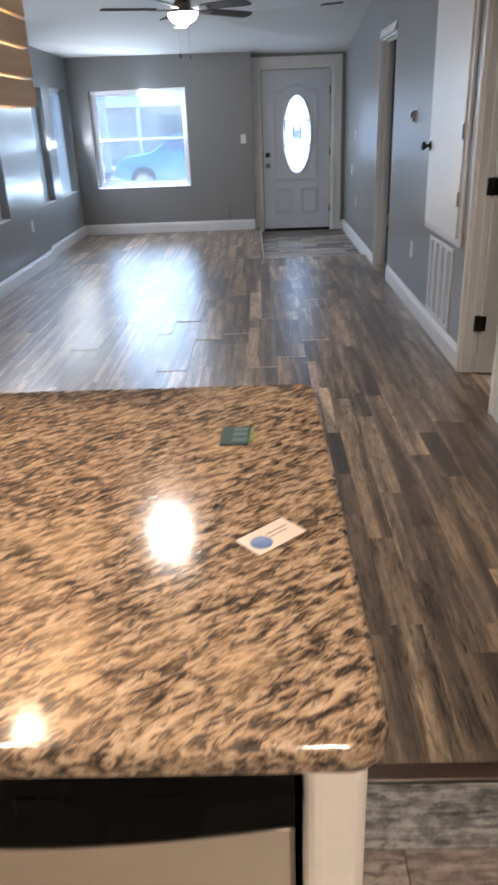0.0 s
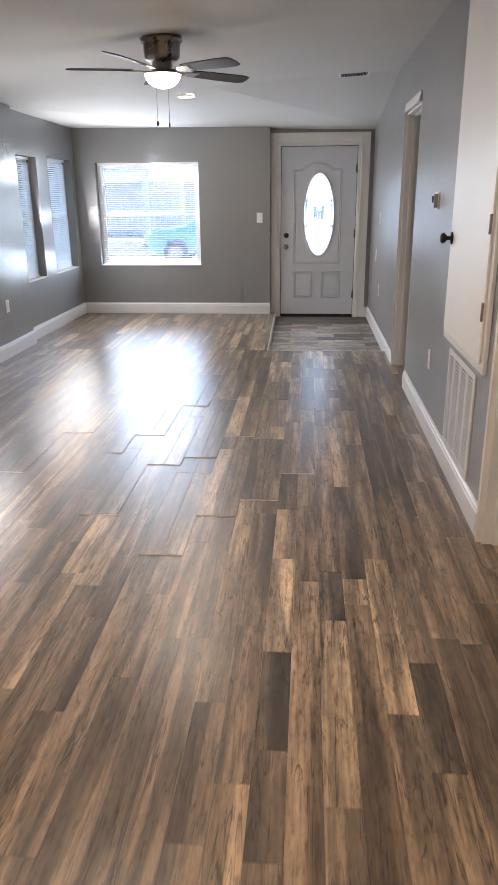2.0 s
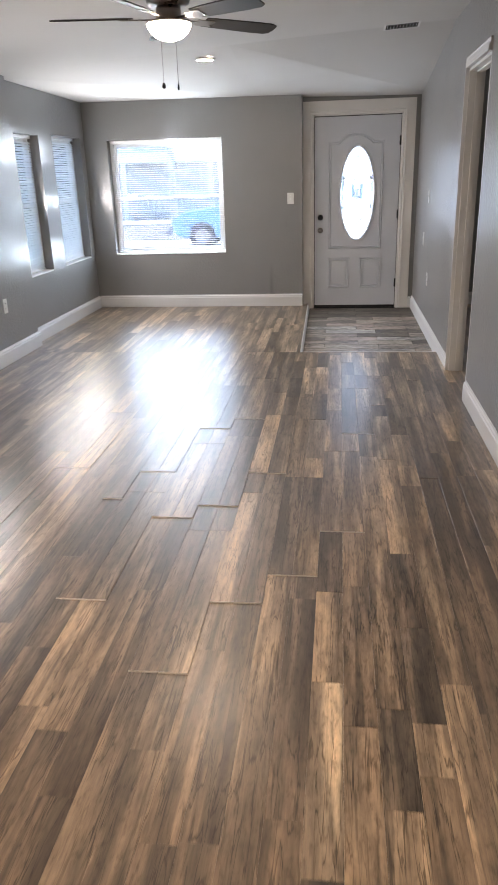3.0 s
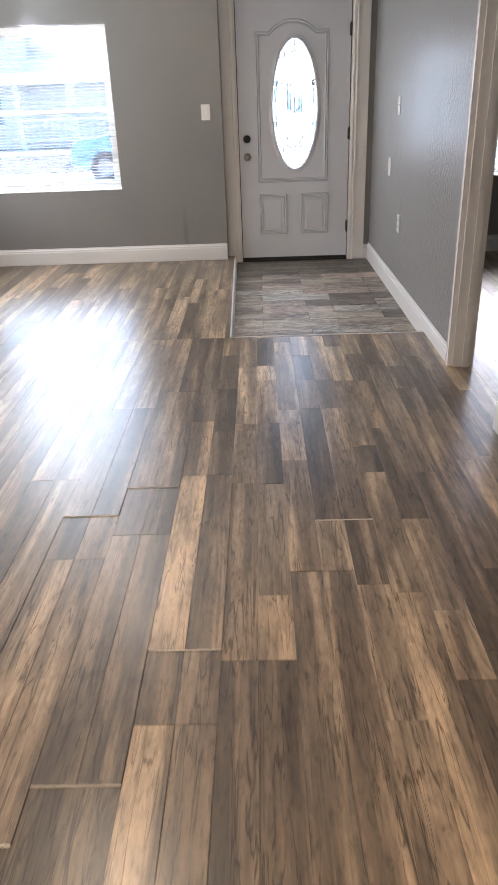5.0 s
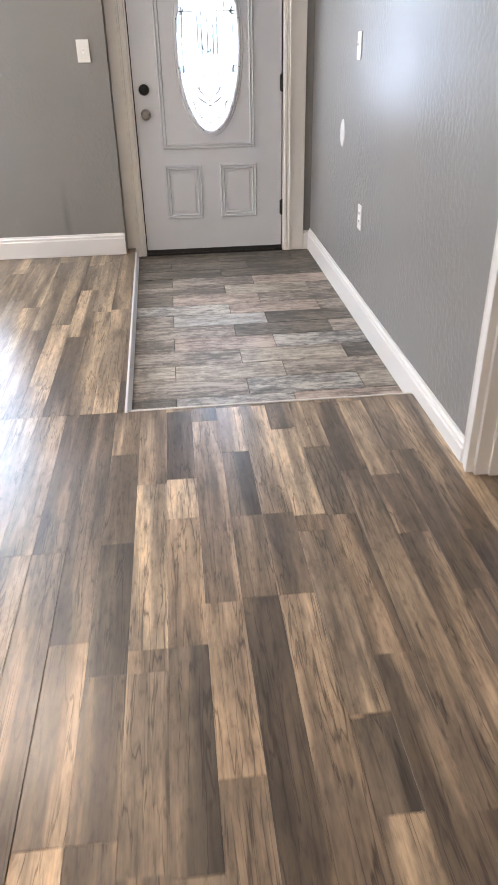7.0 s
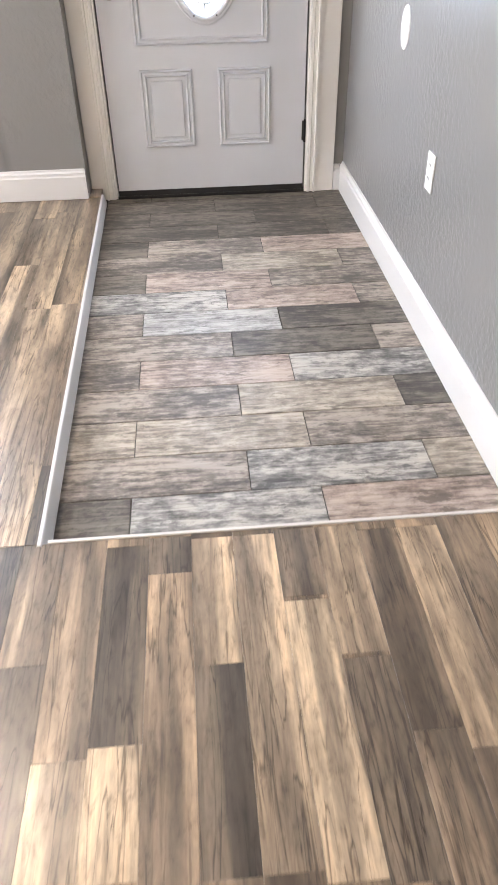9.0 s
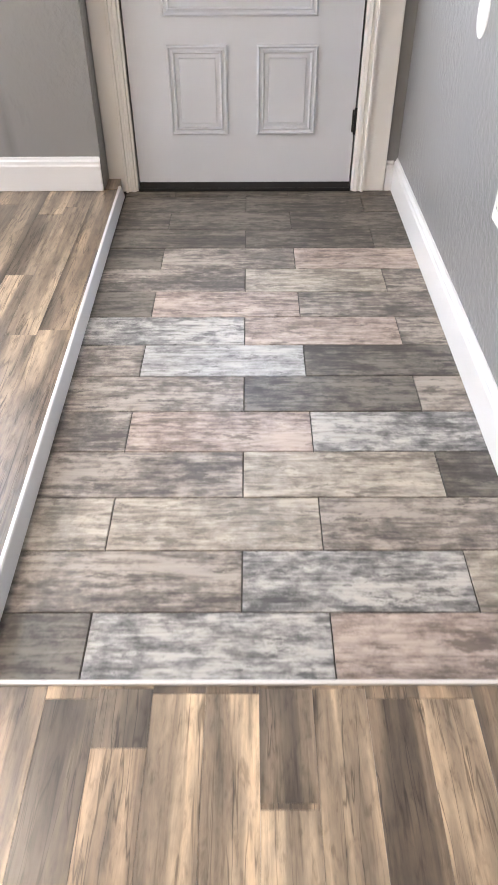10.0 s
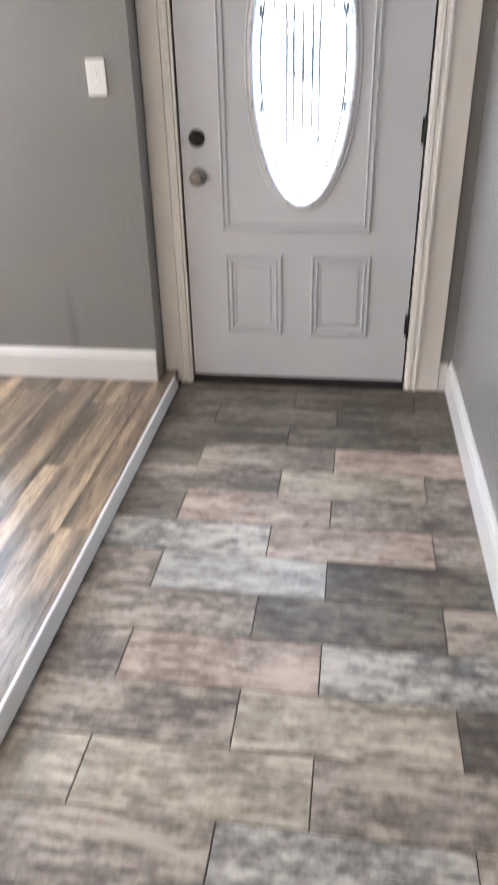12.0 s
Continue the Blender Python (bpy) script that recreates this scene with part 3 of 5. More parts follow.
bm = sweep([(DOOR[0], LOW + 0.002), (DOOR[0], DOOR[3]), (DOOR[1], DOOR[3]), (DOOR[1], LOW + 0.002)], [(o, h) for o, h in STEPPED])
bmesh.ops.translate(bm, verts=bm.verts, vec=(0, ENTRY, 0))
structure("trim_front_moulding", bm, casing_paint, "stepped white moulding around the front door", "door casing")
bm = bmesh.new()
box(DOOR[0], ENTRY + 0.045, LOW, DOOR[0] + 0.012, ENTRY + 0.12, DOOR[3], bm=bm)
box(DOOR[1] - 0.012, ENTRY + 0.045, LOW, DOOR[1], ENTRY + 0.12, DOOR[3], bm=bm)
box(DOOR[0], ENTRY + 0.045, DOOR[3] - 0.012, DOOR[1], ENTRY + 0.12, DOOR[3] - 0.0005, bm=bm)
structure("trim_front_jamb", bm, slot_dark, "dark weather strip in the front door frame", "door jamb")
structure("door_sill", box(DOOR[0], ENTRY - 0.01, LOW - 0.03, DOOR[1], ENTRY + 0.12, LOW + 0.012, 0.003), black_metal, "black threshold under the front door", "door sill")


# ---- front door ----
def front_door():
    x0, x1, z0, z1 = 0.090, 1.009, -0.036, 2.000
    cx, cz, rx, rz = 0.558, 1.208, 0.187, 0.492
    d = thing("door_1", (x0, ENTRY, z0), "pale grey steel front door with an oval leaded window", "front door")
    d["kind"] = "structure"
    off = Vector((-x0, 0, -z0))
    # slab with an oval hole
    bm = bmesh.new()
    n = 64
    ring = [(cx + rx * math.cos(2 * math.pi * i / n), cz + rz * math.sin(2 * math.pi * i / n)) for i in range(n)]
    outer = []
    for i in range(n):
        a = 2 * math.pi * i / n
        c, s = math.cos(a), math.sin(a)
        k = min(((x1 if c > 0 else x0) - cx) / c if abs(c) > 1e-6 else 9, ((z1 if s > 0 else z0) - cz) / s if abs(s) > 1e-6 else 9)
        outer.append((cx + c * k, cz + s * k))
    for (px, pz) in ((x0, z0), (x1, z0), (x1, z1), (x0, z1)):
        best = min(range(n), key=lambda i: (outer[i][0] - px) ** 2 + (outer[i][1] - pz) ** 2)
        outer[best] = (px, pz)
    layers = {}
    for name, pts in (("r", ring), ("o", outer)):
        for y in (0.0, 0.044):
            layers[name, y] = [bm.verts.new((p[0], y, p[1])) for p in pts]
    for i in range(n):
        j = (i + 1) % n
        bm.faces.new((layers["r", 0.0][i], layers["o", 0.0][i], layers["o", 0.0][j], layers["r", 0.0][j]))
        bm.faces.new((layers["r", 0.044][i], layers["o", 0.044][i], layers["o", 0.044][j], layers["r", 0.044][j]))
        bm.faces.new((layers["r", 0.0][i], layers["r", 0.0][j], layers["r", 0.044][j], layers["r", 0.044][i]))
        bm.faces.new((layers["o", 0.0][i], layers["o", 0.0][j], layers["o", 0.044][j], layers["o", 0.044][i]))
    bmesh.ops.recalc_face_normals(bm, faces=bm.faces)
    bmesh.ops.translate(bm, verts=bm.verts, vec=off)
    part("slab", bm, door_paint, d)
    bead = ((-0.016, -0.001), (-0.014, 0.006), (-0.008, 0.010), (-0.002, 0.002), (0.004, 0.002), (0.010, 0.009), (0.014, 0.006), (0.017, -0.001))

    def moulding(name, path, closed=True, section=bead):
        bm = sweep(path, section, closed)
        bmesh.ops.translate(bm, verts=bm.verts, vec=off)
        return part(name, bm, door_paint, d)

    for a, b in ((0.262, 0.470), (0.618, 0.830)):
        moulding("panel_moulding", [(a, 0.198), (b, 0.198), (b, 0.505), (a, 0.505)])
        bm = box(a + 0.030, -0.005, 0.228, b - 0.030, 0.001, 0.475, 0.004)
        bmesh.ops.translate(bm, verts=bm.verts, vec=off)
        part("raised_panel", bm, door_paint, d)
    top = [(0.255, 1.735), (0.255, 0.632), (0.820, 0.632), (0.820, 1.735)]
    for i in range(17):
        u = 1 - i / 8
        top.append((0.5375 + 0.186 * u, 1.735 + 0.082 * (1 - u * u) ** 0.9))
    moulding("arched_moulding", top)
    # oval frame
    frame_bm = sweep([(cx + (rx + 0.006) * math.cos(2 * math.pi * i / n), cz + (rz + 0.006) * math.sin(2 * math.pi * i / n)) for i in range(n)],
                     ((-0.022, -0.001), (-0.020, 0.005), (-0.013, 0.006), (-0.010, 0.003), (-0.007, 0.010), (0.002, 0.013), (0.010, 0.009), (0.012, -0.004)), True)
    for f in frame_bm.faces:
        f.smooth = True
    bmesh.ops.translate(frame_bm, verts=frame_bm.verts, vec=off)
    oval = part("oval_frame", frame_bm, door_paint, d, "grey oval window frame with screw heads")
    for i in range(12):
        a = 2 * math.pi * (i + 0.5) / 12
        bm = lathe([(0, 0.0), (0.004, 0.0), (0.004, 0.002), (0, 0.003)], 8, None, Matrix.Translation((cx + (rx + 0.004) * math.cos(a), -0.0138, cz + (rz + 0.004) * math.sin(a))) @ pose(0, 0, 0, 90))
        bmesh.ops.translate(bm, verts=bm.verts, vec=off)
        part("screw", bm, black_metal, oval)
    # glass
    bm = bmesh.new()
    for y in (0.014, 0.020):
        bm.faces.new([bm.verts.new((cx + rx * 0.999 * math.cos(2 * math.pi * i / n), y, cz + rz * 0.999 * math.sin(2 * math.pi * i / n))) for i in range(n)])
    bmesh.ops.translate(bm, verts=bm.verts, vec=off)
    glass = part("glass", bm, door_glass, d, "bright textured oval glass")
    glass.visible_shadow = False
    # lead lines
    wire = ((-0.0034, 0.0), (-0.0024, 0.002), (0.0024, 0.002), (0.0034, 0.0))

    def came(path, closed=False):
        bm = sweep([(cx + u, cz + w) for u, w in path], wire, closed)
        bmesh.ops.translate(bm, verts=bm.verts, vec=off + Vector((0, 0.0135, 0)))
        part("lead_line", bm, lead, glass)

    came([(0.155 * math.cos(2 * math.pi * i / 48), 0.44 * math.sin(2 * math.pi * i / 48)) for i in range(48)], True)
    for u in (-0.06, 0.06):
        came([(u, -0.27), (u, 0.28)])
    for u, a, b in ((-0.034, -0.23, 0.20), (0.0, -0.24, 0.19), (0.034, -0.22, 0.20)):
        came([(u, a), (u, b)])
    came([(-0.06, 0.12), (0.0, 0.05), (0.06, 0.12)])
    came([(-0.06, 0.12), (-0.03, 0.16), (0.0, 0.11), (0.03, 0.16), (0.06, 0.12)])
    came([(-0.034, 0.30), (0.0, 0.255), (0.062, 0.32)])
    for side in (-1, 1):
        came([(side * (0.105 * math.cos(0.157 * i)), 0.166 + 0.235 * math.sin(0.157 * i)) for i in range(11)])
        came([(side * 0.062, 0.166), (side * 0.178, 0.166)])
        came([(side * 0.072 * (1 - 0.2 * i), -0.23 - 0.09 * math.sin(0.31 * i)) for i in range(6)])
        came([(side * (0.072 - 0.03 * i), -0.30 - 0.022 * i + 0.002 * i * i) for i in range(6)])
    came([(-0.034, -0.02), (-0.003, -0.057), (0.026, -0.025)])
    came([(-0.02, 0.385), (0.02, 0.385), (0.0, 0.405)], True)
    came([(0.0, 0.405), (0.0, 0.495)])
    came([(0.0, -0.44), (0.0, -0.495)])
    came([(-0.075, -0.24), (0.0, -0.315), (0.075, -0.24)])
    came([(-0.10, -0.27), (0.0, -0.345), (0.10, -0.27)])
    for w in (-0.395, -0.41):
        came([(-0.07, w), (0.07, w)])
    for u, w in ((-0.172, 0.17), (0.172, 0.17), (-0.175, -0.14), (0.175, -0.14), (-0.115, -0.34), (0.115, -0.34), (-0.10, 0.37), (0.10, 0.37)):
        came([(u - 0.02, w - 0.02), (u + 0.02, w - 0.02), (u + 0.02, w + 0.02), (u - 0.02, w + 0.02)], True)
    # bevelled pieces; the sky's blue seen in them is put into their tint
    for u0, w0, u1, w1, tone in ((-0.058, -0.03, -0.036, 0.10, bevel_sky), (0.036, -0.06, 0.058, 0.10, bevel_sky), (-0.032, -0.05, -0.002, 0.05, bevel_pale), (0.002, -0.05, 0.032, 0.05, bevel_pale),
                                 (-0.172, 0.03, -0.152, 0.14, bevel_sky), (-0.172, -0.10, -0.152, 0.0, bevel_pale), (0.152, 0.02, 0.172, 0.13, bevel_pale),
                                 (-0.19, 0.152, -0.153, 0.188, bevel_pale), (0.153, 0.152, 0.19, 0.188, bevel_pale), (-0.19, -0.158, -0.156, -0.122, bevel_pale), (0.156, -0.158, 0.19, -0.122, bevel_pale)):
        inside = min(1.0, (1 - (max(abs(w0), abs(w1)) / rz) ** 2) ** 0.5 * rx * 0.985 / max(abs(u0), abs(u1)))
        bm = box(cx + u0 * inside, 0.0095, cz + w0, cx + u1 * inside, 0.0135, cz + w1, 0.0018)
        bmesh.ops.translate(bm, verts=bm.verts, vec=off)
        pane = part("bevel", bm, tone, glass, "bevelled glass piece tinted with the sky's blue")
        pane.visible_shadow = False
    # bolt, knob, hinges
    m = pose(0, 0, 0, 90)
    bm = lathe([(0, 0.022), (0.016, 0.022), (0.02, 0.018), (0.024, 0.016), (0.031, 0.008), (0.032, 0.0), (0, 0)], 28, None, Matrix.Translation((0.154 - x0, -0.001, 0.965 - z0)) @ m)
    bolt = part("deadbolt", bm, black_metal, d, "round black deadbolt")
    part("turn_piece", box(0.150 - x0, -0.036, 0.950 - z0, 0.158 - x0, -0.022, 0.980 - z0, 0.003), black_metal, bolt)
    bm = lathe([(0, 0.062), (0.014, 0.061), (0.024, 0.055), (0.028, 0.046), (0.026, 0.036), (0.016, 0.028), (0.011, 0.022), (0.012, 0.010), (0.030, 0.007), (0.032, 0.0), (0, 0)], 28, None, Matrix.Translation((0.154 - x0, -0.001, 0.825 - z0)) @ m)
    part("knob", bm, nickel, d, "brushed nickel door knob")
    for z in (1.745, 0.985, 0.235):
        bm = lathe([(0, -0.052), (0.005, -0.052), (0.007, -0.046), (0.007, 0.046), (0.005, 0.052), (0, 0.052)], 12, None, Matrix.Translation((1.012 - x0, -0.006, z - z0)))
        box(0.998 - x0, -0.0025, z - 0.045 - z0, 1.011 - x0, 0.001, z + 0.045 - z0, 0.001, bm)
        part("hinge", bm, black_metal, d, "black door hinge")
    # black strip paints the dark gap under the door
    part("sweep_strip", box(0.0, -0.005, -0.008, x1 - x0, 0.004, 0.018), rubber, d, "black strip filling the gap under the door")
    return d


front_door()


# ---- windows ----
def window(name, axis, u0, u1, z0, z1, face, depth, label, slat=True, tilt=14, sill=True):
    """A white single-hung vinyl window set into the wall with a mini blind inside. Built with u along x and +y outwards, then turned."""
    w, h = u1 - u0, z1 - z0
    win = new(name)
    tagged(win, label, "window", kind="structure")
    f0, f1 = depth - 0.055, depth - 0.005
    t = 0.042
    bm = bmesh.new()
    box(0, f0, 0, w, f1, t, 0.003, bm)
    box(0, f0, h - t, w, f1, h, 0.003, bm)
    box(0, f0, t, t, f1, h - t, 0.003, bm)
    box(w - t, f0, t, w, f1, h - t, 0.003, bm)
    part("window_frame", bm, vinyl, win)
    mid = h * 0.5
    for a, b, y in ((t, mid + 0.018, f0 + 0.004), (mid - 0.018, h - t, f0 + 0.026)):
        bm = bmesh.new()
        s = 0.03
        box(t, y, a, w - t, y + 0.02, a + s, 0.002, bm)
        box(t, y, b - s, w - t, y + 0.02, b, 0.002, bm)
        box(t, y, a + s, t + s, y + 0.02, b - s, 0.002, bm)
        box(w - t - s, y, a + s, w - t, y + 0.02, b - s, 0.002, bm)
        sash = part("sash", bm, vinyl, win)
        bm = box(t + s, y + 0.008, a + s, w - t - s, y + 0.012, b - s)
        pane = part("pane", bm, pane_glass, sash)
        pane.visible_shadow = False
    if sill:
        part("window_sill", box(0.001, 0.0, -0.001, w - 0.001, f0, 0.012, 0.003), trim_white, win, "white painted inner sill")
    if slat:
        blind = part("head_rail", box(0.012, f0 - 0.032, h - 0.030, w - 0.012, f0 - 0.006, h - 0.002, 0.003), vinyl, win, "white blind head rail")
        me = bpy.data.meshes.new("slat")
        bm = bmesh.new()
        hw = 0.0125
        prof = [(-hw, -0.0012), (0, 0.0012), (hw, -0.0012)]
        rings = [[bm.verts.new((x, p, q)) for p, q in prof] for x in (0.014, w - 0.014)]
        for k in range(2):
            bm.faces.new((rings[0][k], rings[1][k], rings[1][k + 1], rings[0][k + 1]))
        bm.to_mesh(me)
        bm.free()
        me.materials.append(blind_white)
        n = int((h - 0.07) / 0.0225)
        for i in range(n):
            s = new("slat", me)
            s.parent = blind
            s.matrix_basis = pose(0, f0 - 0.019, 0.035 + i * 0.0225, tilt, 0, 0)
        part("bottom_rail", box(0.014, f0 - 0.030, 0.016, w - 0.014, f0 - 0.008, 0.030, 0.003), vinyl, blind)
        bm = bmesh.new()
        for x in (0.12, w - 0.12):
            box(x - 0.0006, f0 - 0.034, 0.02, x + 0.0006, f0 - 0.033, h - 0.03, bm=bm)
        part("ladder_cord", bm, vinyl, blind)
    if axis == "x":
        win.matrix_basis = pose(u0, face, z0)
    else:
        win.matrix_basis = Matrix.Translation((face, u0, z0)) @ pose(0, 0, 0, 0, 0, 90)
    return win


window("window_1", "x", *WIN_FRONT, FRONT, 0.16, "white single-hung front window with open mini blind", tilt=3)
window("window_2", "y", *WIN_A, LEFT_FAR, 0.16, "narrow white side window with mini blind", tilt=48)
window("window_3", "y", *WIN_B, LEFT_FAR, 0.16, "white side window with mini blind", tilt=48)
window("window_4", "y", *WIN_C, LEFT, 0.16, "white side window with mini blind near the kitchen", tilt=48)
window("window_5", "x", *WIN_BED, FRONT, 0.16, "white bedroom window with lowered mini blind", tilt=48)

# ---- hall door, closet door, grille ----
leaf = thing("door_2", (RIGHT + 0.075, 3.372, 0.012), "white interior door standing open into the room", "door")
leaf["kind"] = "structure"
part("leaf", box(0.004, -0.035, 0, 0.610, 0.0, 2.0, 0.002), leaf_white, leaf)
for z in (0.30, 1.05, 1.80):
    bm = lathe([(0, -0.048), (0.006, -0.048), (0.008, -0.042), (0.008, 0.042), (0.006, 0.048), (0, 0.048)], 12, None, Matrix.Translation((-0.004, -0.037, z)))
    box(-0.003, -0.0365, z - 0.045, 0.03, -0.0345, z + 0.045, 0.001, bm)
    box(-0.034, -0.036, z - 0.045, -0.004, -0.012, z + 0.045, 0.001, bm)
    part("hinge", bm, black_metal, leaf, "black square hinge")

closet = thing("closet_door", (RIGHT, 3.60, 0.70), "white flat utility closet door set high in the wall", "closet door")
W_C, H_C = 0.94, 1.70
bm = bmesh.new()
for a in ((0, 0, W_C, 0.065), (0, H_C - 0.065, W_C, H_C), (0, 0.065, 0.065, H_C - 0.065), (W_C - 0.065, 0.065, W_C, H_C - 0.065)):
    box(-0.018, a[0], a[1], 0.0, a[2], a[3], 0.003, bm)
part("frame", bm, trim_white, closet)
part("panel", box(-0.030, 0.045, 0.045, -0.0185, W_C - 0.045, H_C - 0.045, 0.003), leaf_white, closet)
m = Matrix.Translation((-0.030, W_C - 0.085, 0.53)) @ pose(0, 0, 0, 0, -90, 0)
bm = lathe([(0, 0.062), (0.018, 0.061), (0.026, 0.054), (0.028, 0.044), (0.020, 0.034), (0.011, 0.026), (0.011, 0.010), (0.030, 0.007), (0.032, 0.0), (0, 0)], 24, None, m)
part("knob", bm, black_metal, closet, "dark bronze round knob")
for z in (0.27, 0.63, 1.42):
    bm = lathe([(0, -0.04), (0.006, -0.04), (0.006, 0.04), (0, 0.04)], 10, None, Matrix.Translation((-0.034, 0.045, z)))
    part("hinge", bm, nickel, closet)

grille = thing("return_air_grille", (RIGHT, 3.76, 0.145), "white metal return air grille low on the wall", "air grille")
GW, GH = 0.62, 0.52
bm = bmesh.new()
for a in ((0, 0, GW, 0.03), (0, GH - 0.03, GW, GH), (0, 0.03, 0.03, GH - 0.03), (GW - 0.03, 0.03, GW, GH - 0.03)):
    box(-0.010, a[0], a[1], -0.0005, a[2], a[3], 0.002, bm)
part("frame", bm, trim_white, grille)
# near-black sheet paints the unlit duct behind the fins
part("backing", box(-0.0030, 0.03, 0.03, -0.0015, GW - 0.03, GH - 0.03), slot_dark, grille)
for i in range(3):
    bar = part("bar", box(-0.0095, -0.024, 0.03, -0.0065, 0.024, GH - 0.03, 0.001), trim_white, grille)
    bar.matrix_basis = pose(0, GW / 4 * (i + 1), 0)
for i in range(23):
    fin = part("fin", box(-0.0075, 0.03, -0.0055, -0.0040, GW - 0.03, 0.0055, 0.001), trim_white, grille)
    fin.matrix_basis = pose(0, 0, 0.045 + i * 0.0195)


# ---- plates, outlets, thermostat ----
def plate(name, label, category, at, turn, w=0.072, h=0.116, kind="blank", group=""):
    """A wall plate, built facing -y and turned about z."""
    p = thing(name, at, label, category, group)
    p.matrix_basis = Matrix.Translation(at) @ pose(0, 0, 0, 0, 0, turn)
    if kind == "oval":
        n = 28
        bm = bmesh.new()
        rings = [[bm.verts.new((w / 2 * k * math.cos(2 * math.pi * i / n), -y, h / 2 * k * math.sin(2 * math.pi * i / n))) for i in range(n)] for k, y in ((1, 0), (0.99, 0.003), (0.93, 0.005))]
        for a, b in zip(rings, rings[1:]):
            for i in range(n):
                bm.faces.new((a[i], a[(i + 1) % n], b[(i + 1) % n], b[i]))
        bm.faces.new(rings[-1])
        bmesh.ops.recalc_face_normals(bm, faces=bm.faces)
        part("cover", bm, plate_white, p)
        return p
    part("cover", box(-w / 2, -0.006, -h / 2, w / 2, -0.0004, h / 2, 0.0025, seg=2), plate_white, p)
    if kind == "switch":
        part("toggle", box(-0.004, -0.017, 0.0, 0.004, -0.0055, 0.011, 0.0015), plate_white, p)
        part("slot", box(-0.006, -0.0066, -0.013, 0.006, -0.0058, 0.013), vinyl, p)
    if kind == "outlet":
        for z in (-0.02, 0.02):
            part("socket", box(-0.016, -0.0075, z - 0.014, 0.016, -0.0055, z + 0.014, 0.002), plate_white, p)
            bm = bmesh.new()
            for u in (-0.0065, 0.0065):
                box(u - 0.0012, -0.0079, z - 0.003, u + 0.0012, -0.0072, z + 0.006, bm=bm)
            part("slots", bm, slot_dark, p)
    for z in ((-0.030, 0.030) if kind == "switch" else (0.0,)):
        part("screw", lathe([(0, 0.001), (0.003, 0.0005), (0.003, -0.001)], 8, None, Matrix.Translation((0, -0.0062, z)) @ pose(0, 0, 0, 90)), vinyl, p)
    return p


plate("light_switch", "white toggle light switch on the grey wall", "light switch", (-0.173, FRONT, 1.184), 0, 0.072, 0.118, "switch")
plate("light_switch", "white toggle light switch beside the entry", "light switch", (RIGHT, 8.70, 1.20), -90, 0.072, 0.118, "switch")
plate("cover_plate", "white oval cover plate on the grey wall", "wall plate", (RIGHT, 8.98, 0.79), -90, 0.10, 0.135, "oval")
plate("wall_outlet", "white wall outlet above the entry baseboard", "outlet", (RIGHT, 8.512, 0.456), -90, 0.072, 0.118, "outlet", "wall outlets")
plate("wall_outlet", "white wall outlet under the thermostat", "outlet", (RIGHT, 5.02, 0.46), -90, 0.072, 0.118, "outlet", "wall outlets")
plate("wall_outlet", "white wall outlet near the side windows", "outlet", (LEFT, 7.11, 0.475), 90, 0.072, 0.118, "outlet", "wall outlets")
th = thing("thermostat", (RIGHT, 5.16, 1.41), "small white and grey wall thermostat", "thermostat")
th.matrix_basis = Matrix.Translation((RIGHT, 5.16, 1.41)) @ pose(0, 0, 0, 0, 0, -90)
part("back_plate", box(-0.062, -0.008, -0.048, 0.062, -0.0004, 0.048, 0.003), plate_white, th)
part("body", box(-0.048, -0.030, -0.040, 0.052, -0.008, 0.040, 0.005), nickel, th, "grey plastic body")
part("screen", box(-0.030, -0.0312, -0.012, 0.030, -0.0298, 0.026), slot_dark, th)

# strike on the bedroom jamb
strike = thing("strike_plate", (RIGHT + 0.058, 6.8315, 0.92), "small dark strike plate on the door jamb", "strike plate")
part("plate", box(-0.014, -0.0015, -0.030, 0.014, 0.0, 0.030, 0.0005), nickel, strike)
part("hole", box(-0.008, -0.0025, -0.013, 0.008, -0.0014, 0.013), slot_dark, strike)


# ---- ceiling things ----
def ceiling_z(x, y):
    west = 2.26 + (x + 2.57) / 2.07 * 0.125 if x < -0.5 else 2.385 + (x + 0.5) / 1.73 * (0.095 if y > 0 else 0.075)
    if y > 7.6:
        low = 2.235 - 0.013 * (x + 2.57) / 2.07 if x < -0.5 else 2.222 - 0.027 * (x + 0.5) / 1.73
        west += (low - west) * (y - 7.6) / 2.16
    return west


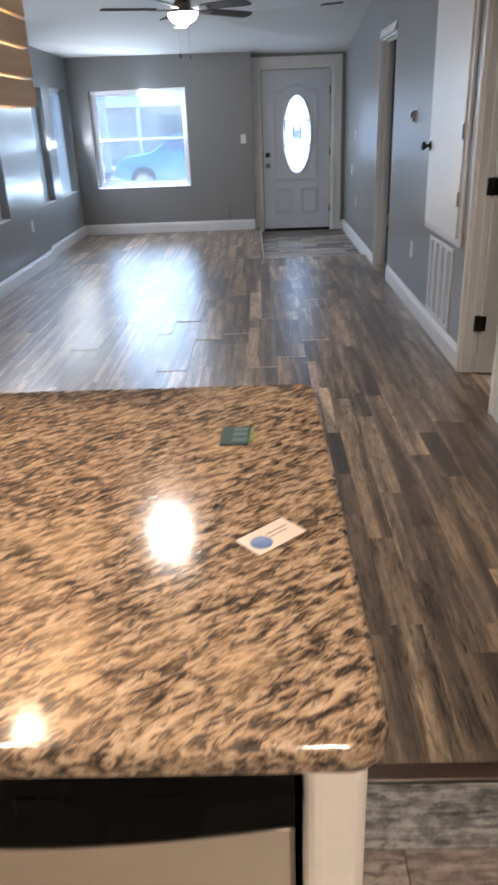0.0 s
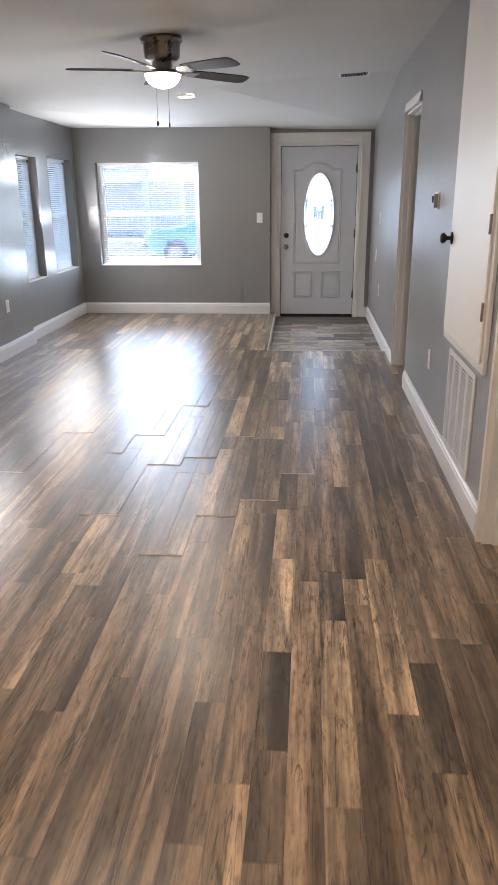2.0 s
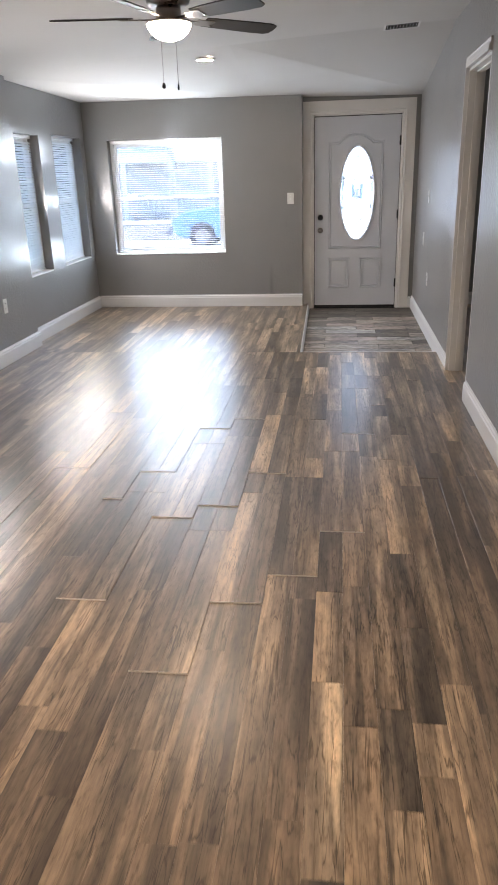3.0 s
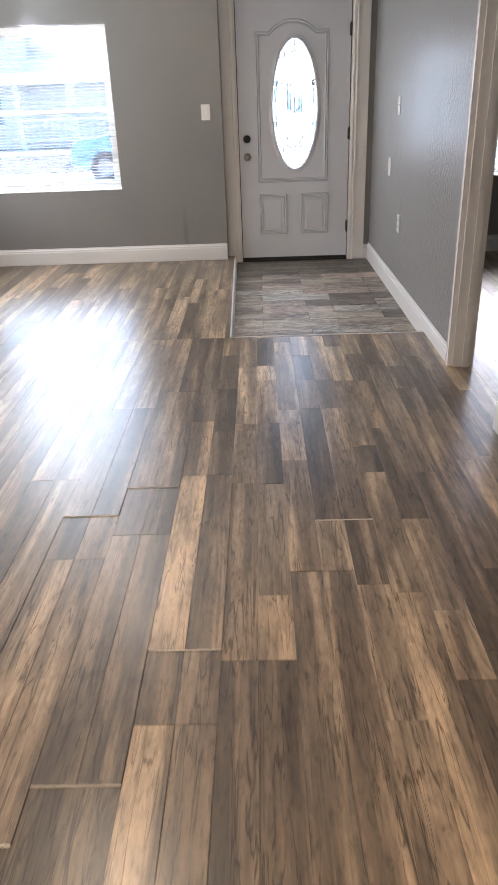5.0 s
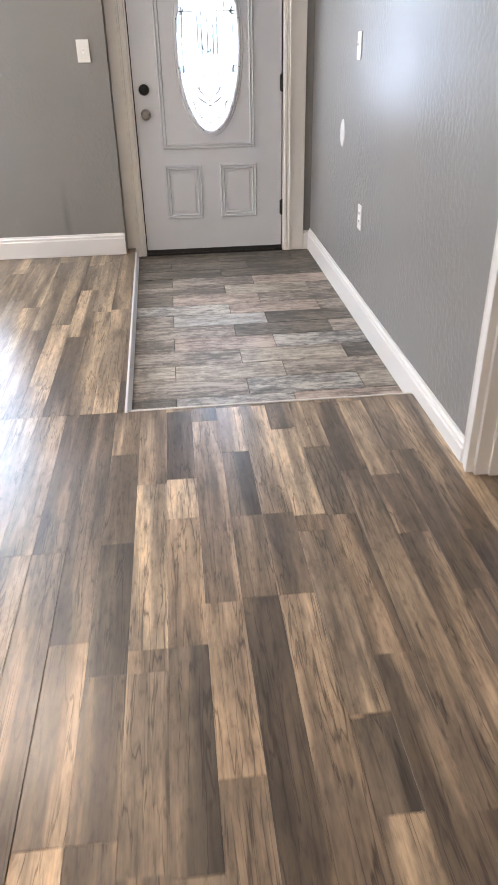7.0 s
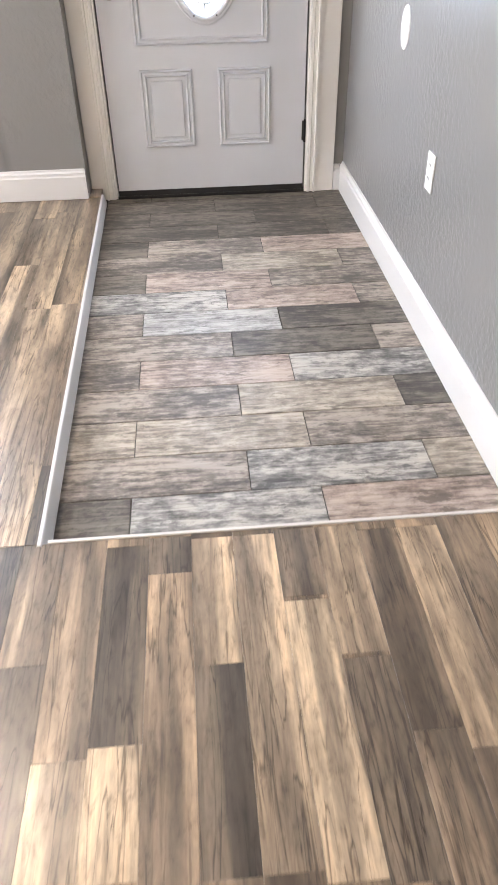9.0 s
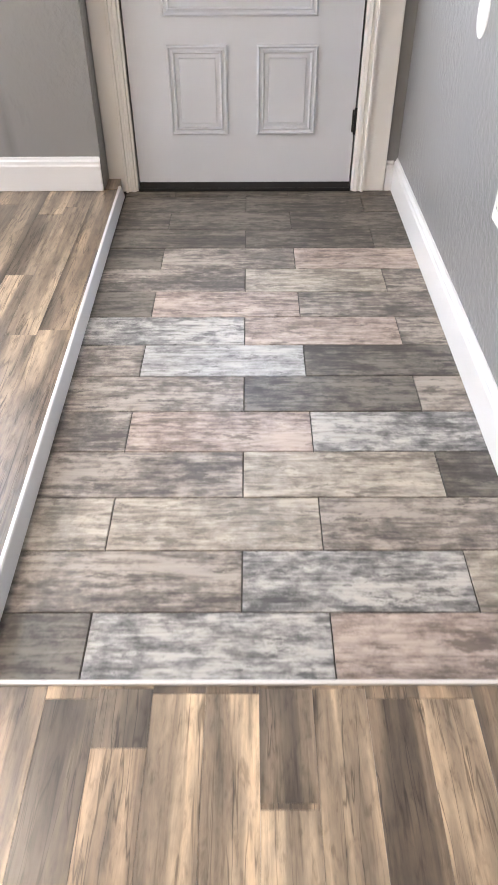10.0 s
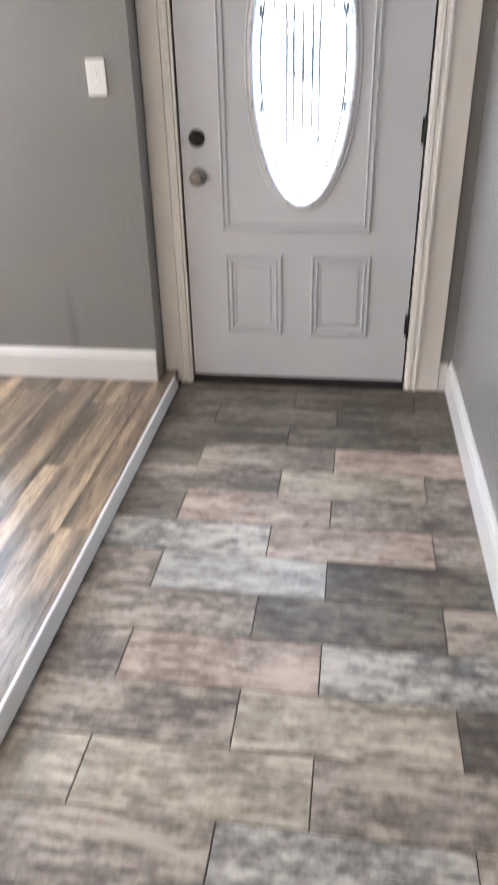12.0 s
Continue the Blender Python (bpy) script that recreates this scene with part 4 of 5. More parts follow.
def ceiling_register(label, x, y, w, d, slats):
    z = ceiling_z(x, y)
    v = thing("ceiling_register", (x, y, z), label, "air vent", "ceiling registers")
    tip = math.degrees(math.atan2(ceiling_z(x, y + 0.05) - ceiling_z(x, y - 0.05), 0.1))
    lean = -math.degrees(math.atan2(ceiling_z(x + 0.05, y) - ceiling_z(x - 0.05, y), 0.1))
    v.matrix_basis = pose(x, y, z - 0.001, tip, lean, 0)
    bm = bmesh.new()
    t = 0.017
    for a in ((-w / 2, -d / 2, w / 2, -d / 2 + t), (-w / 2, d / 2 - t, w / 2, d / 2), (-w / 2, -d / 2 + t, -w / 2 + t, d / 2 - t), (w / 2 - t, -d / 2 + t, w / 2, d / 2 - t)):
        box(a[0], a[1], -0.006, a[2], a[3], -0.001, 0.002, bm)
    part("frame", bm, trim_white, v)
    # the ceiling isn't cut: a near-black sheet paints the shaded duct
    part("backing", box(-w / 2 + t, -d / 2 + t, -0.0054, w / 2 - t, d / 2 - t, -0.0015), slot_dark, v)
    for i in range(slats):
        s = part("slat", box(-0.0016, -d / 2 + t, -0.0010, 0.0016, d / 2 - t, 0.0), trim_white, v)
        s.matrix_basis = pose(-w / 2 + t + (i + 0.5) * (w - 2 * t) / slats, 0, -0.0056, 0, 10, 0)


ceiling_register("white slatted ceiling register near the entry", 0.81, 7.60, 0.27, 0.17, 10)
ceiling_register("white slatted ceiling register over the walkway", 0.37, 4.07, 0.44, 0.24, 16)
sd = thing("smoke_detector", (0.79, 4.42, ceiling_z(0.79, 4.42)), "round white smoke detector on the ceiling", "smoke detector")
part("body", lathe([(0, -0.036), (0.045, -0.036), (0.058, -0.030), (0.062, -0.014), (0.066, -0.012), (0.066, 0.004), (0, 0.004)], 32), plate_white, sd)


def disc_light(label, x, y, r=0.085, lit=None):
    d = thing("ceiling_light", (x, y, ceiling_z(x, y)), label, "ceiling light", "ceiling lights")
    part("trim_ring", lathe([(r, 0.004), (r, -0.010), (r - 0.006, -0.014), (r - 0.016, -0.013), (r - 0.018, -0.009)], 32), trim_white, d)
    part("diffuser", lathe([(0, -0.0105), (r - 0.018, -0.0095), (r - 0.018, 0.002), (0, 0.002)], 32), lit or disc_lit, d, "glowing white diffuser")


disc_light("round white LED ceiling light beyond the fan", -0.75, 7.93)
disc_light("round warm LED ceiling light over the island end", -0.50, 2.55, 0.095, island_lit)
# two lights out of view, added to warm the counter and near floor
disc_light("unseen warm ceiling light added over the kitchen", 0.45, -2.3, 0.125, warm_lit)
disc_light("unseen warm ceiling light added to brighten the island", -0.75, -0.35, 0.095, warm_lit)

chain_top = ceiling_z(-0.50, 2.34)
cord = thing("pull_cord", (-0.50, 2.34, 1.86), "thin pull cord with a small dark fob hanging from the ceiling", "pull cord")
part("cord", lathe([(0.0009, 0.045), (0.0009, chain_top - 1.86 - 0.010)], 6), plate_white, cord, "thin pale cord")
part("anchor", lathe([(0, chain_top - 1.86 + 0.002), (0.014, chain_top - 1.86 + 0.002), (0.014, chain_top - 1.86 - 0.006), (0.006, chain_top - 1.86 - 0.012), (0, chain_top - 1.86 - 0.012)], 16), plate_white, cord)
part("fob", lathe([(0, 0.0), (0.009, 0.001), (0.0115, 0.006), (0.0115, 0.034), (0.009, 0.038), (0, 0.038)], 16), black_metal, cord, "dark fob")
part("cap", lathe([(0.009, 0.0375), (0.008, 0.046), (0.003, 0.050), (0, 0.050)], 14), plate_white, cord, "pale cap")


def ceiling_fan():
    x, y = -0.51, 5.50
    z = ceiling_z(x, y)
    fan = thing("ceiling_fan", (x, y, z), "bronze hugger ceiling fan with five dark blades and a lit bowl", "ceiling fan")
    part("canopy", lathe([(0, 0.004), (0.132, 0.004), (0.134, -0.018), (0.126, -0.030), (0.116, -0.036), (0.113, -0.10), (0.108, -0.120), (0.085, -0.132), (0, -0.132)], 40), nickel, fan, "brushed bronze motor housing")
    part("switch_cup", lathe([(0, -0.130), (0.060, -0.130), (0.064, -0.150), (0.064, -0.185), (0.075, -0.192), (0.075, -0.205), (0, -0.205)], 32), nickel, fan)
    part("light_bowl", lathe([(0.112, -0.206), (0.110, -0.222), (0.094, -0.250), (0.064, -0.272), (0.03, -0.283), (0, -0.286)], 36), globe_lit, fan, "glowing frosted glass bowl")
    part("bowl_rim", lathe([(0.075, -0.198), (0.118, -0.200), (0.120, -0.208), (0.112, -0.2085), (0.075, -0.204)], 36), nickel, fan)
    for k in range(5):
        a = 36 + 72 * k
        bm = bmesh.new()
        pts = [(0.20, -0.048), (0.30, -0.056), (0.50, -0.064), (0.585, -0.062), (0.615, -0.045), (0.622, 0.0), (0.615, 0.045), (0.585, 0.062), (0.50, 0.064), (0.30, 0.056), (0.20, 0.048)]
        lay = [[bm.verts.new((u, w, h)) for u, w in pts] for h in (-0.003, 0.003)]
        bm.faces.new(lay[0][::-1])
        bm.faces.new(lay[1])
        for i in range(len(pts)):
            j = (i + 1) % len(pts)
            bm.faces.new((lay[0][i], lay[0][j], lay[1][j], lay[1][i]))
        blade = part("blade", bm, blade_dark, fan, "dark espresso wooden fan blade")
        blade.matrix_basis = pose(0, 0, -0.182, 0, 1.8, 0) @ pose(0, 0, 0, 0, 0, a) @ pose(0, 0, 0, -12, 0, 0)
        bm = bmesh.new()
        box(0.06, -0.012, -0.009, 0.17, 0.012, -0.003, 0.002, bm)
        box(0.15, -0.034, -0.008, 0.25, 0.034, -0.0035, 0.002, bm)
        part("blade_iron", bm, nickel, blade)
    for dx, dy, low in ((-0.035, -0.05, -0.50), (0.04, -0.045, -0.51)):
        bm = lathe([(0.0012, -0.20), (0.0012, low + 0.02)], 6, None, Matrix.Translation((dx, dy, 0)))
        chain = part("pull_chain", bm, nickel, fan)
        r = 0.010 if dx < 0 else 0.005
        part("fob", lathe([(0, low + 0.022), (r * 0.6, low + 0.018), (r, low + 0.006), (r * 0.8, low - 0.006), (0, low - 0.010)], 12, None, Matrix.Translation((dx, dy, 0))), black_metal, chain)


ceiling_fan()


# ---- island ----
island = thing("kitchen_island", (0.14, -0.20, 0.0), "kitchen island cabinet with dark side and white corner post", "kitchen island")
IX = -1.75
part("side_panel", box(-0.045, 0.06, 0.0, -0.030, 0.68, 0.868, 0.002), cabinet_brown, island, "dark brown wooden side panel")
part("back_panel", box(IX, 0.665, 0.0, -0.047, 0.68, 0.868, 0.002), cabinet_brown, island)
part("carcass", box(IX, 0.06, 0.08, -0.75, 0.66, 0.868), cabinet_brown, island)
bm = box(-0.081, 0.018, 0.0, -0.012, 0.062, 0.868, 0.020, seg=4)
part("corner_post", bm, post_white, island, "white rounded corner post")
part("toe_board", box(IX, 0.10, 0.0, -0.11, 0.115, 0.08), cabinet_brown, island)

dw = thing("dishwasher", (-0.548, -0.19, 0.0), "dishwasher with black control panel under the counter", "dishwasher")
part("tub", box(0.0, 0.06, 0.09, 0.60, 0.58, 0.855, 0.003), steel, dw)
part("door", box(0.002, 0.025, 0.10, 0.598, 0.058, 0.735, 0.006), steel, dw, "brushed steel dishwasher door")
bm = bmesh.new()
n = 20
rows = []
for i in range(n + 1):
    u = i / n
    low = 0.742 - 0.030 * math.sin(math.pi * u)
    rows.append([bm.verts.new((0.002 + 0.596 * u, y, z)) for y, z in ((0.058, low), (0.018, low), (0.012, low + 0.012), (0.016, 0.835), (0.026, 0.852), (0.058, 0.852))])
for a, b in zip(rows, rows[1:]):
    for k in range(6):
        bm.faces.new((a[k], a[(k + 1) % 6], b[(k + 1) % 6], b[k]))
for r in (rows[0], rows[-1]):
    bm.faces.new(r)
bmesh.ops.recalc_face_normals(bm, faces=bm.faces)
panel = part("control_panel", bm, black_gloss, dw, "glossy black control panel")
for u in (0.10, 0.20, 0.30, 0.44):
    part("button", box(u, 0.0125, 0.775, u + 0.05, 0.0155, 0.800, 0.001), black_gloss, panel)

# granite top with eased edge and rounded corners
bm = bmesh.new()
x0, x1, y0, y1, r = -1.95, 0.145, -0.215, 0.785, 0.045
outline = []
for cxx, cyy, start in ((x1 - r, y0 + r, -90), (x1 - r, y1 - r, 0), (x0 + r, y1 - r, 90), (x0 + r, y0 + r, 180)):
    for i in range(9):
        a = radians(start + 90 * i / 8)
        outline.append((cxx + r * math.cos(a), cyy + r * math.sin(a), math.cos(a), math.sin(a)))
prof = [(0.010, 0.869), (0.003, 0.871), (0.0, 0.876), (0.0, 0.898), (0.004, 0.906), (0.012, 0.91)]
rings = [[bm.verts.new((px - nx * inset, py - ny * inset, z)) for px, py, nx, ny in outline] for inset, z in prof]
for a, b in zip(rings, rings[1:]):
    for i in range(len(outline)):
        j = (i + 1) % len(outline)
        bm.faces.new((a[i], a[j], b[j], b[i])).smooth = True
bm.faces.new(rings[0][::-1])
bm.faces.new(rings[-1])
tagged(obj("countertop", bm, granite), "polished tan and brown speckled granite countertop", "countertop")

card = thing("business_card", (0.034, 0.153, 0.9105), "small pale card with a blue round mark on the counter", "card")
card.matrix_basis = pose(0.034, 0.153, 0.9105, 0, 0, 42)
part("paper", box(-0.0445, -0.0255, 0, 0.0445, 0.0255, 0.0006), card_paper, card)
bm = lathe([(0, 0.0009), (0.016, 0.0009), (0.016, 0.0006)], 24, None, Matrix.Translation((-0.022, -0.004, 0)))
part("round_mark", bm, card_blue, card)
bm = bmesh.new()
box(-0.004, 0.006, 0.0006, 0.036, 0.0075, 0.0009, bm=bm)
box(-0.004, -0.002, 0.0006, 0.030, -0.001, 0.0009, bm=bm)
part("print_bar", bm, chip_green, card)

chip = thing("sample_chip", (-0.026, 0.498, 0.9105), "small dark green glossy packet on the counter", "packet")
chip.matrix_basis = pose(-0.026, 0.498, 0.9105, 0, 0, -3)
part("pouch", box(-0.026, -0.040, 0, 0.026, 0.040, 0.004, 0.0015), chip_green, chip)
bm = bmesh.new()
for y in (-0.022, 0.002, 0.024):
    box(-0.004, y - 0.008, 0.0036, 0.022, y + 0.008, 0.0046, 0.0003, bm)
part("print_block", bm, chip_pale, chip)
part("edge_strip", box(0.026, -0.026, 0.0, 0.033, 0.034, 0.003, 0.001), leaf_green, chip, "yellow-green edge")

# slatted wooden pendant over the island
pend = thing("pendant_light", (-0.52, 0.47, 1.475), "pale slatted wooden box pendant light over the island", "pendant light")
S, n_rows, rise = 0.17, 9, 0.044
for k in range(n_rows):
    z = k * rise
    for i in range(4):
        s = part("slat", box(-S, -S - 0.006, z, S, -S + 0.006, z + rise - 0.004, 0.001), pine, pend)
        s.matrix_basis = pose(0, 0, 0, 0, 0, 90 * i)
part("top_board", box(-S, -S, n_rows * rise, S, S, n_rows * rise + 0.012), pine, pend)
part("cord", lathe([(0.004, n_rows * rise + 0.01), (0.004, 2.38 - 1.475)], 8), black_metal, pend)
part("bulb", lathe([(0, 0.10), (0.022, 0.108), (0.030, 0.13), (0.026, 0.155), (0.014, 0.18), (0.014, 0.21), (0, 0.21)], 20), bulb_lit, pend, "warm glowing bulb")

# ---- outdoors ----
GROUND = -0.47
bm = bmesh.new()
g = 600
vs = [bm.verts.new(p) for p in ((-g, -g, GROUND), (g, -g, GROUND), (g, g, GROUND), (-g, g, GROUND))]
bm.faces.new(vs)
structure("ground", bm, grass_mat, "dry green lawn around the house", "ground")
structure("pavement_drive", box(-9, 10.4, GROUND - 0.05, 6, 24.5, GROUND + 0.02), concrete, "pale concrete drive in front of the house", "pavement")
structure("road", box(-80, 25.0, GROUND - 0.05, 80, 32.0, GROUND + 0.012), asphalt, "grey asphalt street", "road")
structure("pavement_far", box(-80, 32.2, GROUND - 0.05, 80, 36.0, GROUND + 0.05), concrete, "pale concrete strip across the street", "pavement")


def house(name, at, turn, w, d, h, label, holes):
    hs = thing(name, at, label, "house")
    hs.matrix_basis = Matrix.Translation(at) @ pose(0, 0, 0, 0, 0, turn)
    bm = bmesh.new()
    n = int(h / 0.2)
    for i in range(n):
        z0, z1 = h * i / n, h * (i + 1) / n
        box(-w / 2 - 0.02, -0.02, z0, w / 2 + 0.02, 0.02, z1 - 0.015, bm=bm)
    box(-w / 2, 0.0, 0, w / 2, d, h, bm=bm)
    part("wall", bm, siding, hs)
    bm = bmesh.new()
    e = 0.5
    a = [bm.verts.new(p) for p in ((-w / 2 - e, -e, h), (w / 2 + e, -e, h), (w / 2 + e, d + e, h), (-w / 2 - e, d + e, h), (-w / 2 - e, d / 2, h + d * 0.22), (w / 2 + e, d / 2, h + d * 0.22))]
    for f in ((0, 1, 5, 4), (2, 3, 4, 5), (0, 4, 3), (1, 2, 5), (0, 3, 2, 1)):
        bm.faces.new([a[i] for i in f])
    part("roof", bm, roofing, hs)
    for kind, x, z, ww, hh in holes:
        fr = part("window_frame" if kind == "window" else kind, box(x - ww / 2 - 0.08, -0.07, z - 0.08, x + ww / 2 + 0.08, -0.02, z + hh + 0.08), vinyl, hs)
        if kind == "window":
            part("pane", box(x - ww / 2, -0.08, z, x + ww / 2, -0.068, z + hh), car_glass, fr)
        else:
            for k in range(4):
                part("panel", box(x - ww / 2, -0.085, z + hh * k / 4 + 0.03, x + ww / 2, -0.068, z + hh * (k + 1) / 4 - 0.03), siding, fr)
    return hs


home = house("house", (-5.5, 38.0, GROUND), 0, 15, 9, 5.4, "pale sided two-storey house with balcony across the street", [("window", -6.2, 1.0, 1.5, 1.2), ("window", -3.4, 3.5, 1.3, 1.2), ("window", 1.2, 1.0, 1.2, 1.2), ("window", 3.0, 3.5, 1.3, 1.2), ("garage_door", 4.8, 0.0, 2.6, 2.2), ("front_door", -1.4, 0.05, 1.0, 2.1)])
part("fascia", box(-7.6, -1.3, 2.55, 7.6, -0.03, 3.0, 0.02), vinyl, home, "white balcony fascia")
for x in (-7.2, -4.4, -0.2, 3.2, 7.2):
    part("post", box(x - 0.1, -1.25, 0.0, x + 0.1, -1.05, 2.55), vinyl, home, "white porch post")
for z in (0.35, 1.15):
    part("rail", box(-4.3, -1.2, z, 7.1, -1.12, z + 0.08), vinyl, home)
for k in range(40):
    part("baluster", box(-4.2 + k * 0.28, -1.18, 0.43, -4.14 + k * 0.28, -1.14, 1.15), vinyl, home)
house("house", (14, 38.0, GROUND), 0, 12, 9, 3.0, "pale single-storey house across the street", [("window", -3, 1.0, 1.5, 1.2), ("window", 2, 1.0, 1.5, 1.2)])
house("house", (-8.5, 7.0, GROUND), 90, 14, 7, 3.1, "pale sided neighbouring house beside the lot", [("window", -1.5, 1.1, 1.0, 1.2), ("window", 3.0, 1.1, 1.0, 1.2)])


def car(at):
    c = thing("car", at, "blue sport utility car parked on the drive", "car")
    bm = bmesh.new()
    prof = [(0.0, 0.45), (0.05, 0.75), (0.25, 0.95), (0.75, 1.02), (1.15, 1.08), (1.70, 1.50), (2.05, 1.58), (3.70, 1.56), (4.20, 1.40), (4.45, 1.02), (4.58, 0.70), (4.55, 0.38), (4.1, 0.30), (0.3, 0.30)]
    half = 0.9
    sides = []
    for y in (-half, half):
        sides.append([bm.verts.new((x, y * (0.86 if z > 1.1 else 1.0), z)) for x, z in prof])
    bm.faces.new(sides[0])
    bm.faces.new(sides[1][::-1])
    for i in range(len(prof)):
        j = (i + 1) % len(prof)
        bm.faces.new((sides[0][i], sides[1][i], sides[1][j], sides[0][j]))
    bmesh.ops.recalc_face_normals(bm, faces=bm.faces)
    bmesh.ops.bevel(bm, geom=bm.edges[:], offset=0.05, segments=2, affect="EDGES", profile=0.6)
    for f in bm.faces:
        f.smooth = True
    part("body", bm, car_blue, c)
    for a, b in ((1.45, 2.35), (2.45, 3.35), (3.45, 4.0)):
        for s in (-1, 1):
            bm = bmesh.new()
            vs = [bm.verts.new((x, s * (0.905 if z < 1.2 else 0.80), z)) for x, z in ((a, 1.12), (b, 1.12), (b - 0.02, 1.46), (max(a, 1.62) + 0.06, 1.46))]
            bm.faces.new(vs)
            part("side_window", bm, car_glass, c)
    for x in (0.85, 3.65):
        for y in (-0.86, 0.86):
            m = Matrix.Translation((x, y, 0.35)) @ pose(0, 0, 0, 90)
            tyre = part("wheel", lathe([(0.20, -0.10), (0.33, -0.11), (0.36, -0.06), (0.36, 0.06), (0.33, 0.11), (0.20, 0.10)], 28, None, m), rubber, c)
            part("rim", lathe([(0, 0.09), (0.06, 0.095), (0.20, 0.085), (0.21, 0.105), (0.21, -0.105), (0.20, -0.085), (0.06, -0.095), (0, -0.09)], 24, None, m), alloy, tyre)
    for y in (-0.62, 0.62):
        part("headlight", box(0.06, y - 0.16, 0.72, 0.16, y + 0.16, 0.86, 0.02), alloy, c)


car((-4.2, 22.3, GROUND + 0.022))
pole = thing("utility_pole", (-6.3, 31.2, GROUND), "weathered grey wooden utility pole beside the street", "utility pole")
part("shaft", lathe([(0.16, 0.0), (0.14, 4.0), (0.11, 9.0), (0, 9.02)], 14), siding, pole)
part("crossarm", box(-1.2, -0.06, 8.2, 1.2, 0.06, 8.35, 0.01), siding, pole)

# ---- floors ----
structure("floor", box(LEFT - 0.2, 0.54, -0.10, RIGHT + 0.1, STEP_Y - 0.004, -0.0085), core_glint_mat, "grey-brown strip laminate floor with lifted joints", "floor")
structure("floor_front", box(LEFT - 0.2, STEP_Y - 0.004, -0.10, STEP_X, ENTRY, -0.0085), core_glint_mat, "grey-brown strip laminate floor beside the entry", "floor")
structure("floor_entry", box(STEP_X, STEP_Y - 0.004, -0.16, RIGHT + 0.1, ENTRY + 0.12, LOW - 0.004), grout, "sunken entry floor of wood-look tiles", "floor")
structure("floor_kitchen", box(LEFT - 0.2, -3.1, -0.10, RIGHT + 0.1, 0.538, -0.005), grout, "kitchen floor of wood-look tiles", "floor")
structure("floor_bedroom", box(RIGHT + 0.1, -3.1, -0.10, 4.3, FRONT + 0.1, -0.0085), core_glint_mat, "grey-brown laminate bedroom floor", "floor")
structure("trim_kitchen", box(LEFT, 0.500, -0.004, RIGHT - 0.018, 0.552, 0.007, 0.004), cabinet_brown, "brown floor reducer between tile and laminate", "trim")
FLOOR = {n: bpy.data.objects[n] for n in ("floor", "floor_front", "floor_entry", "floor_kitchen", "floor_bedroom")}

STRIP, rng = 0.0957, random.Random(11)
LENGTHS = (0.50, 0.72, 0.95, 1.20, 1.45)


def slab_verts(x0, y0, x1, y1, zt, zb, e):
    return [(x0, y0, zb), (x1, y0, zb), (x1, y1, zb), (x0, y1, zb), (x0 + e, y0 + e, zt), (x1 - e, y0 + e, zt), (x1 - e, y1 - e, zt), (x0 + e, y1 - e, zt),
            (x0, y0, zt - e), (x1, y0, zt - e), (x1, y1, zt - e), (x0, y1, zt - e)]


SLAB_FACES = [(4, 5, 6, 7), (8, 9, 5, 4), (9, 10, 6, 5), (10, 11, 7, 6), (11, 8, 4, 7), (0, 1, 9, 8), (1, 2, 10, 9), (2, 3, 11, 10), (3, 0, 8, 11)]


def slab_mesh(name, w, l, thick, e, materials, end_glint=False):
    me = bpy.data.meshes.new(name)
    me.from_pydata(slab_verts(-w / 2, 0, w / 2, l, 0, -thick, e), [], SLAB_FACES)
    for m in materials:
        me.materials.append(m)
    # pale end face paints the glint along a lifted edge
    if end_glint:
        me.polygons[5].material_index = 1
        me.polygons[1].material_index = 1
    return me


strip_mesh = {l: slab_mesh("strip", STRIP - 0.0003, l - 0.0004, 0.008, 0.0004, (plank_mat, core_glint_mat)) for l in LENGTHS}
lift_mesh = {l: slab_mesh("strip", STRIP - 0.0003, l - 0.0004, 0.008, 0.0010, (plank_mat, core_glint_mat), True) for l in LENGTHS}

# places where a board has come up at its end: x of its middle, y of the end, rise in mm
LIFTED = ((-0.64, 4.78, 5), (-0.74, 4.44, 5), (-0.45, 4.26, 6), (-0.26, 4.39, 6), (-0.06, 3.60, 6), (-0.26, 3.20, 5), (-0.06, 4.79, 4),
          (-0.61, 3.58, 5), (0.33, 4.17, 4), (0.12, 3.80, 4), (0.42, 5.40, 4), (-1.09, 4.81, 5), (-0.41, 5.46, 5), (-0.25, 5.65, 4), (-1.25, 4.1, 5))
# strips that stand out: (strip number, from y, to y)
PALE = ((-1, 7.09, 7.43), (-3, 6.72, 6.94), (0, 6.71, 7.43), (2, 7.09, 7.44), (1, 6.69, 7.23), (4, 6.88, 7.42), (-5, 5.67, 6.13), (-4, 6.20, 6.92), (1, 5.96, 6.61),
        (-1, 5.80, 6.09), (-5, 4.19, 5.01), (-4, 5.01, 5.66), (-6, 5.27, 6.02), (-7, 6.03, 6.58), (-2, 4.68, 5.40), (0, 5.01, 5.73), (-4, 4.19, 4.52), (1, 4.93, 5.40),
        (-2, 2.55, 3.20), (3, 2.52, 3.10), (6, 2.90, 3.45))
DARK = ((-1, 6.71, 7.09), (-3, 6.94, 7.42), (1, 7.24, 7.44), (2, 6.68, 7.08), (-2, 7.33, 7.44), (-5, 6.13, 6.62), (-4, 5.66, 6.20), (0, 5.73, 5.95), (-2, 4.19, 4.68), (-4, 4.52, 5.01),
        (-2, 2.10, 2.55), (3, 2.05, 2.52), (0, 2.75, 3.10), (1, 3.05, 3.50))
preset = {}
